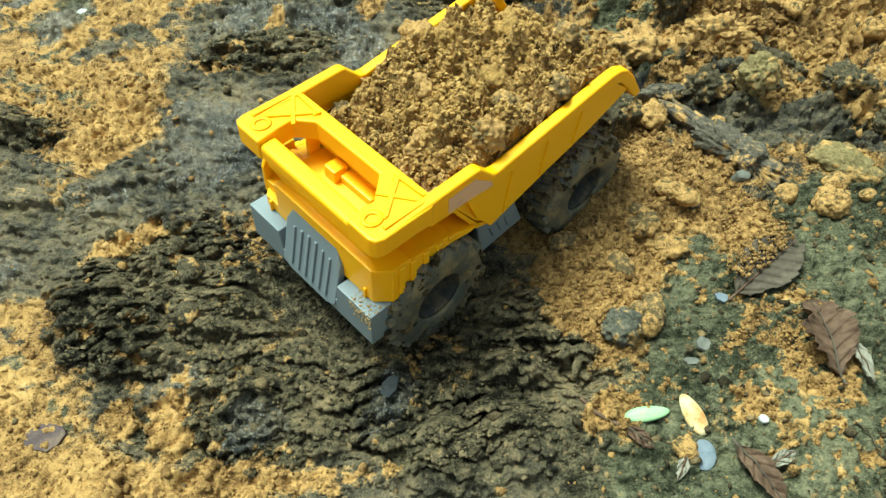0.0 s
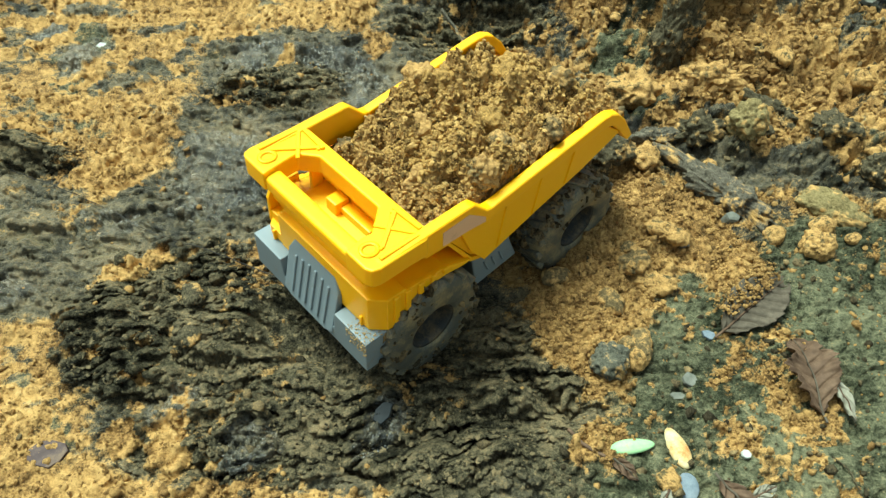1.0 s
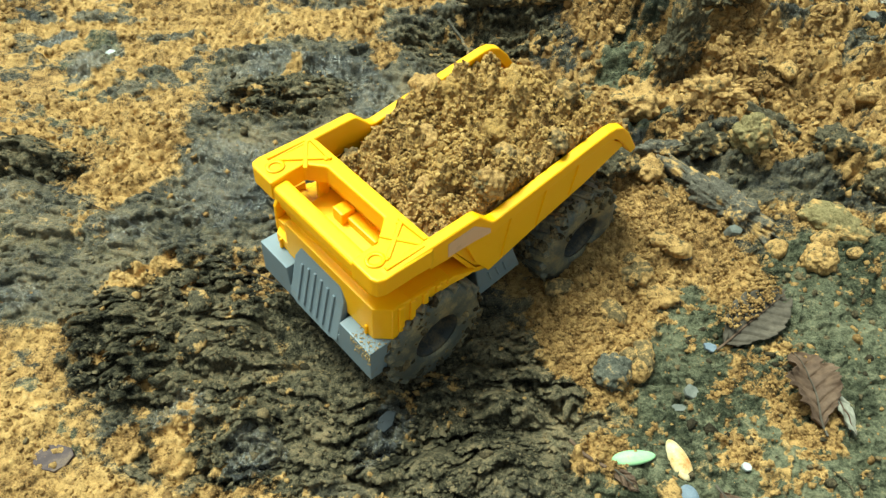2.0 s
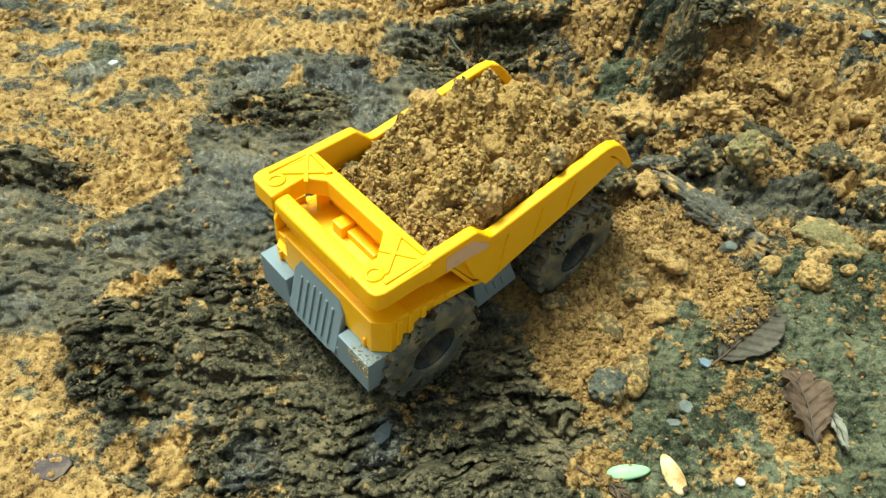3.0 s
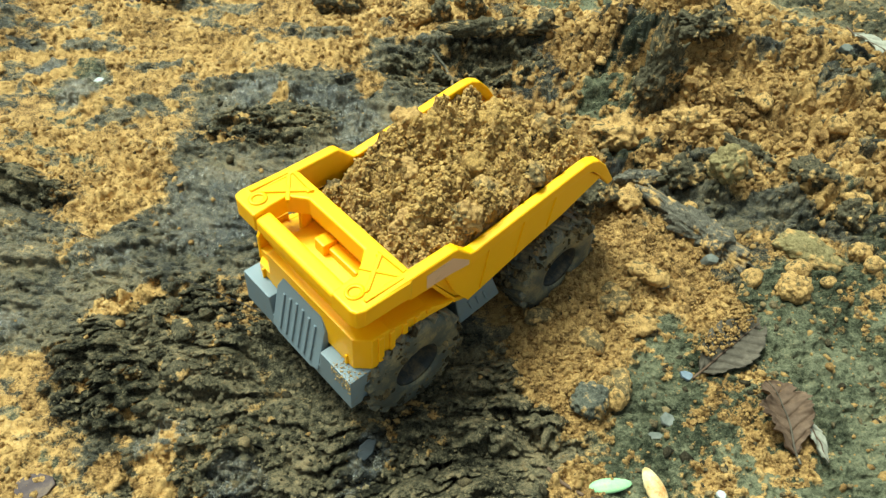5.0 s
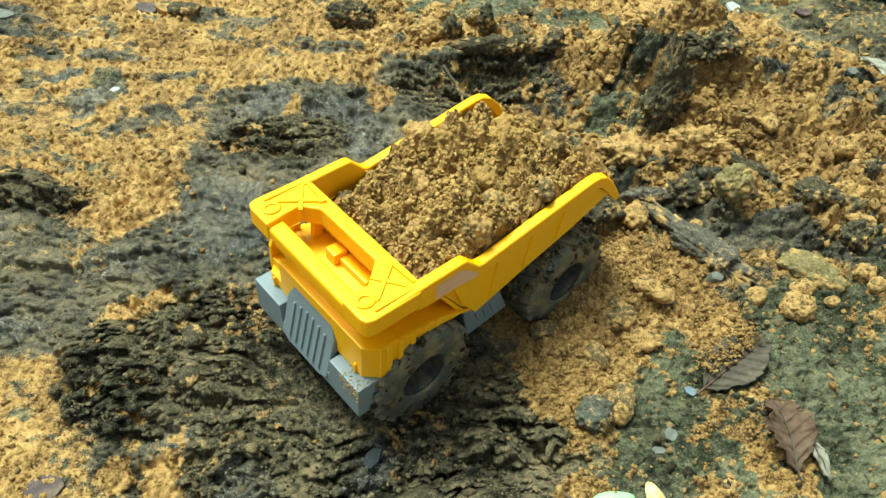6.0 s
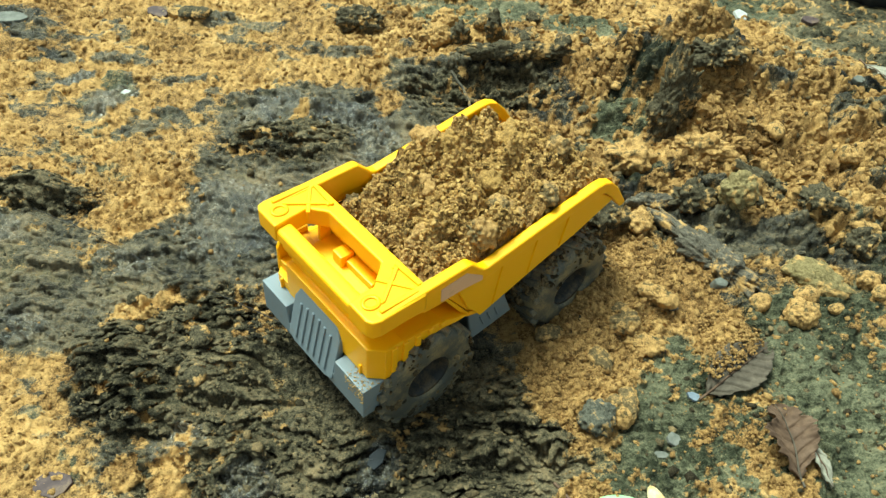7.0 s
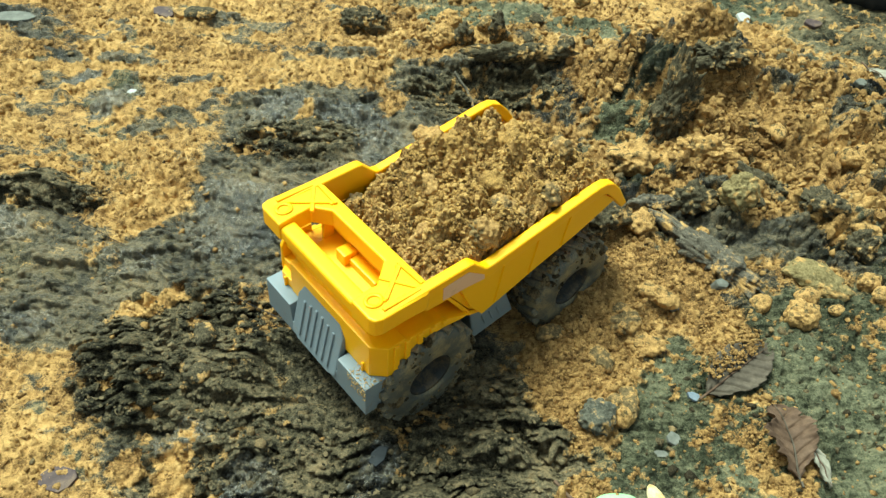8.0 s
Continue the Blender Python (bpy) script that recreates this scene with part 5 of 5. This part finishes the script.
# ---- leaves, husks, twigs and cord ----
def leaf(name, a, b, wide, material, label, arch=0.006, lift=0.004, curl=0.25, blunt=1.0, veins=7, teeth=0.20):
    """A dry leaf from its stalk a to its tip b, with a raised midrib and side veins, and a wavy blade."""
    a, b = Vector((*a, 0)), Vector((*b, 0))
    n, w, length = 72, 14, (b - a).length
    bm = bmesh.new()
    rows = []
    for i in range(n + 1):
        t = i / n
        half = wide * (math.sin(math.pi * min(1, t**blunt)) ** 0.75 + 0.02) / 2
        row = []
        for j in range(-w, w + 1):
            u = j / w
            side = half * (1 + teeth * noise.noise(Vector((t * 7, 3 if u > 0 else 9, wide * 900))) + 0.5 * teeth * noise.noise(Vector((t * 23, 5 if u > 0 else 2, wide * 900))))
            vein = abs(((t * veins - abs(u) * 1.1) % 1.0) - 0.5)
            z = arch * math.sin(math.pi * t) + curl * abs(u) ** 1.5 * half - 0.0024 * max(0, 0.14 - vein) / 0.14 + 0.0018 * noise.noise(Vector((t * 5, u * 2, wide * 300)))
            row.append(bm.verts.new((u * side, t * length, z)))
        rows.append(row)
    for r, s in zip(rows, rows[1:]):
        for k in range(2 * w):
            bm.faces.new((r[k], r[k + 1], s[k + 1], s[k]))
    low = bmesh.ops.extrude_face_region(bm, geom=list(bm.faces))
    bmesh.ops.translate(bm, verts=[v for v in low["geom"] if isinstance(v, bmesh.types.BMVert)], vec=(0, 0, -0.0003))
    d = (b - a).normalized()
    mid = (a + b) / 2
    ground_z = np.mean([height(*(a + (b - a) * t)[:2]) for t in (0.1, 0.3, 0.5, 0.7, 0.9)])
    ob = new(name, bpy.data.meshes.new(name))
    ob.data = mesh_of(name, bm, material, True)
    ob.matrix_world = Matrix.Translation((a.x, a.y, ground_z + lift)) @ Matrix.Rotation(math.atan2(d.y, d.x) - math.pi / 2, 4, "Z") @ Matrix.Rotation(radians(random.uniform(-8, 8)), 4, "Y")
    rib = bmesh.new()
    prev = None
    for i in range(n + 1):
        t = i / n * 1.12 - 0.12
        r = 0.0008 * (1 - 0.75 * max(t, 0))
        z = arch * math.sin(math.pi * max(t, 0)) + 0.0003 + 0.0018 * noise.noise(Vector((t * 5, 0, wide * 300)))
        ring = [rib.verts.new((r * math.cos(q), t * length, z + r * math.sin(q))) for q in (0, 1.26, 2.51, 3.77, 5.03)]
        if prev:
            for k in range(5):
                rib.faces.new((prev[k], prev[(k + 1) % 5], ring[(k + 1) % 5], ring[k]))
        prev = ring
    part("midrib", rib, leaf_brown if material is not leaf_brown else leaf_grey, ob, "", True)
    return tagged(ob, label, "leaf")


leaf("dry_leaf", (0.1655, -0.036), (0.2135, 0.004), 0.029, leaf_grey, "large dry grey brown leaf with sand on it", 0.003, 0.0030, 0.30, 0.95, 8)
leaf("dry_leaf", (0.2065, -0.089), (0.2035, -0.042), 0.028, leaf_brown, "dry reddish brown leaf with a curled edge", 0.005, 0.003, 0.6, 1.15, 6, 0.55)
leaf("dry_leaf", (0.216, -0.063), (0.224, -0.092), 0.0075, leaf_pale, "narrow pale dry leaf beside a brown leaf", 0.003, 0.003, 0.5, 0.9, 3)
leaf("dry_leaf", (0.368, 0.314), (0.390, 0.240), 0.020, leaf_pale, "pale dry leaf at the edge of the sand", 0.006, 0.006, 0.4, 0.9, 5)
leaf("dry_leaf", (0.143, -0.128), (0.158, -0.158), 0.013, leaf_brown, "brown dry leaf lying on clay", 0.003, 0.003, 0.4, 0.9, 5)
leaf("dry_leaf", (0.118, -0.131), (0.112, -0.143), 0.0055, leaf_pale, "small pale sliver of leaf", 0.002, 0.002, 0.4, 0.9, 2)
leaf("dry_leaf", (0.092, -0.114), (0.104, -0.126), 0.008, leaf_brown, "small brown scrap of leaf", 0.001, 0.002, 0.2, 0.9, 3)
leaf("dry_leaf", (0.133, -0.002), (0.146, -0.006), 0.005, leaf_brown, "brown scrap of leaf under a clod", 0.001, 0.004, 0.2, 0.9, 3)
leaf("dry_leaf", (0.157, -0.137), (0.171, -0.130), 0.007, leaf_pale, "pale scrap of leaf in sand", 0.001, 0.003, 0.2, 0.9, 3)


def husk(name, a, b, wide, material, label):
    """A seed husk: a boat shape, pointed at one end, with a keel."""
    a, b = Vector((*a, 0)), Vector((*b, 0))
    length = (b - a).length
    bm = bmesh.new()
    n, w = 26, 12
    rows = []
    for i in range(n + 1):
        t = i / n
        half = wide / 2 * (max(0.0, 1 - (2 * t - 1) ** 2) ** 0.55) * (1 - 0.25 * t) + 0.00015
        rows.append([bm.verts.new((half * math.cos(q), t * length, 0.62 * half * math.sin(q) * (1.25 if abs(q - math.pi / 2) < 0.2 else 1.0) if q <= math.pi else -0.25 * half * abs(math.sin(q)))) for q in [2 * math.pi * k / (2 * w) for k in range(2 * w)]])
    for r, s in zip(rows, rows[1:]):
        for k in range(2 * w):
            bm.faces.new((r[k], r[(k + 1) % (2 * w)], s[(k + 1) % (2 * w)], s[k]))
    bm.faces.new(rows[0][::-1])
    bm.faces.new(rows[-1])
    ob = new(name, mesh_of(name, bm, material, True))
    d = (b - a).normalized()
    mid = (a + b) / 2
    ob.matrix_world = Matrix.Translation((a.x, a.y, max(height(a.x, a.y), height(mid.x, mid.y)) + 0.0012)) @ Matrix.Rotation(math.atan2(d.y, d.x) - math.pi / 2, 4, "Z")
    return tagged(ob, label, "seed husk")


husk("seed_husk", (0.1305, -0.1195), (0.1235, -0.0965), 0.0120, husk_cream, "cream seed husk with an orange brown stripe")
husk("seed_husk", (0.0915, -0.1100), (0.1150, -0.1065), 0.0092, husk_green, "pale green seed husk with a brown tip")


def strand(name, points, r, material, label, category, sides=6, wobble=0.0006):
    """A thin round strand through the given places, laid on the ground."""
    bm = bmesh.new()
    prev = None
    pts = []
    for p, q in zip(points, points[1:]):
        pts += [Vector(p).lerp(Vector(q), k / 14) for k in range(14)]
    pts.append(Vector(points[-1]))
    for k, p in enumerate(pts):
        d = (pts[min(k + 1, len(pts) - 1)] - pts[max(k - 1, 0)]).normalized()
        side = d.cross((0, 0, 1)).normalized()
        up = side.cross(d)
        w = Vector((noise.noise(p * 90), noise.noise(p * 90 + Vector((5, 0, 0))), 0)) * wobble * 2
        ring = [bm.verts.new(p + w + (side * math.cos(2 * math.pi * j / sides) + up * math.sin(2 * math.pi * j / sides)) * r) for j in range(sides)]
        if prev:
            for j in range(sides):
                bm.faces.new((prev[j], prev[(j + 1) % sides], ring[(j + 1) % sides], ring[j]))
        else:
            bm.faces.new(ring[::-1])
        prev = ring
    bm.faces.new(prev)
    return tagged(new(name, mesh_of(name, bm, material, True)), label, category)


def laid(points, over):
    return [(x, y, height(x, y) + over) for x, y in points]


strand("pull_cord", laid([(-0.330, 0.102), (-0.296, 0.087), (-0.262, 0.072), (-0.226, 0.055), (-0.196, 0.036), (-0.168, 0.021), (-0.140, 0.012), (-0.121, 0.006)], 0.002) + [(-0.096, -0.012, 0.016), (-0.0800, -0.0360, 0.0290)],
       0.00028, cord_mat, "thin black pull cord lying across the mud", "cord")
strand("twig", laid([(0.070, -0.100), (0.078, -0.107), (0.088, -0.114)], 0.002), 0.0011, leaf_brown, "short brown twig in sand", "twig")
strand("twig", laid([(0.205, -0.112), (0.211, -0.122), (0.213, -0.132)], 0.0012), 0.0005, dark_clod, "thin dark twig on clay", "twig")
strand("twig", laid([(-0.005, 0.300), (0.008, 0.285), (0.015, 0.262)], 0.003), 0.0014, bark_mat, "grey twig lying in the mud hollow", "twig")
strand("rubber_hose", [(0.300, 0.540, 0.016), (0.380, 0.505, 0.015), (0.415, 0.490, 0.015), (0.450, 0.475, 0.015), (0.560, 0.430, 0.015), (0.680, 0.380, 0.015)], 0.021, black_rubber, "thick black rubber hose on the ground", "hose", 20, 0.002)

# sand that has fallen on the leaf, the bumper and round the stones
rng = np.random.RandomState(91)
n = 420
u, v = rng.rand(n) ** 0.8, rng.rand(n)
lx = 0.170 + 0.036 * u - 0.013 * v * 0.75 + rng.uniform(-0.002, 0.002, n)
ly = -0.030 + 0.029 * u + 0.018 * v * 0.75 + rng.uniform(-0.002, 0.002, n)
o = crumbs("fallen_sand", np.stack([lx, ly, sample(GH, lx, ly) * 0.4 + 0.0080 + 0.003 * rng.rand(n)], -1), 0.0005 + 0.0011 * rng.rand(n) ** 2.5, sand_crumb_mat, 92)
tagged(o, "ochre sand fallen on a dry leaf", "sand crumbs", kind="stuff")

n = 260
bx, by = -0.0495 + 0.016 * rng.rand(n) ** 1.3, -0.012 * rng.rand(n)
face = rng.rand(n) < 0.45
at = np.stack([bx, np.where(face, 0.0002, by), np.where(face, 0.0530 - 0.010 * rng.rand(n), 0.0532)], -1)
o = crumbs("bumper_sand", at, 0.00018 + 0.0004 * rng.rand(n) ** 2, dust_mat, 93)
o.parent = truck
tagged(o, "dried sand on the corner of the bumper", kind="stuff")
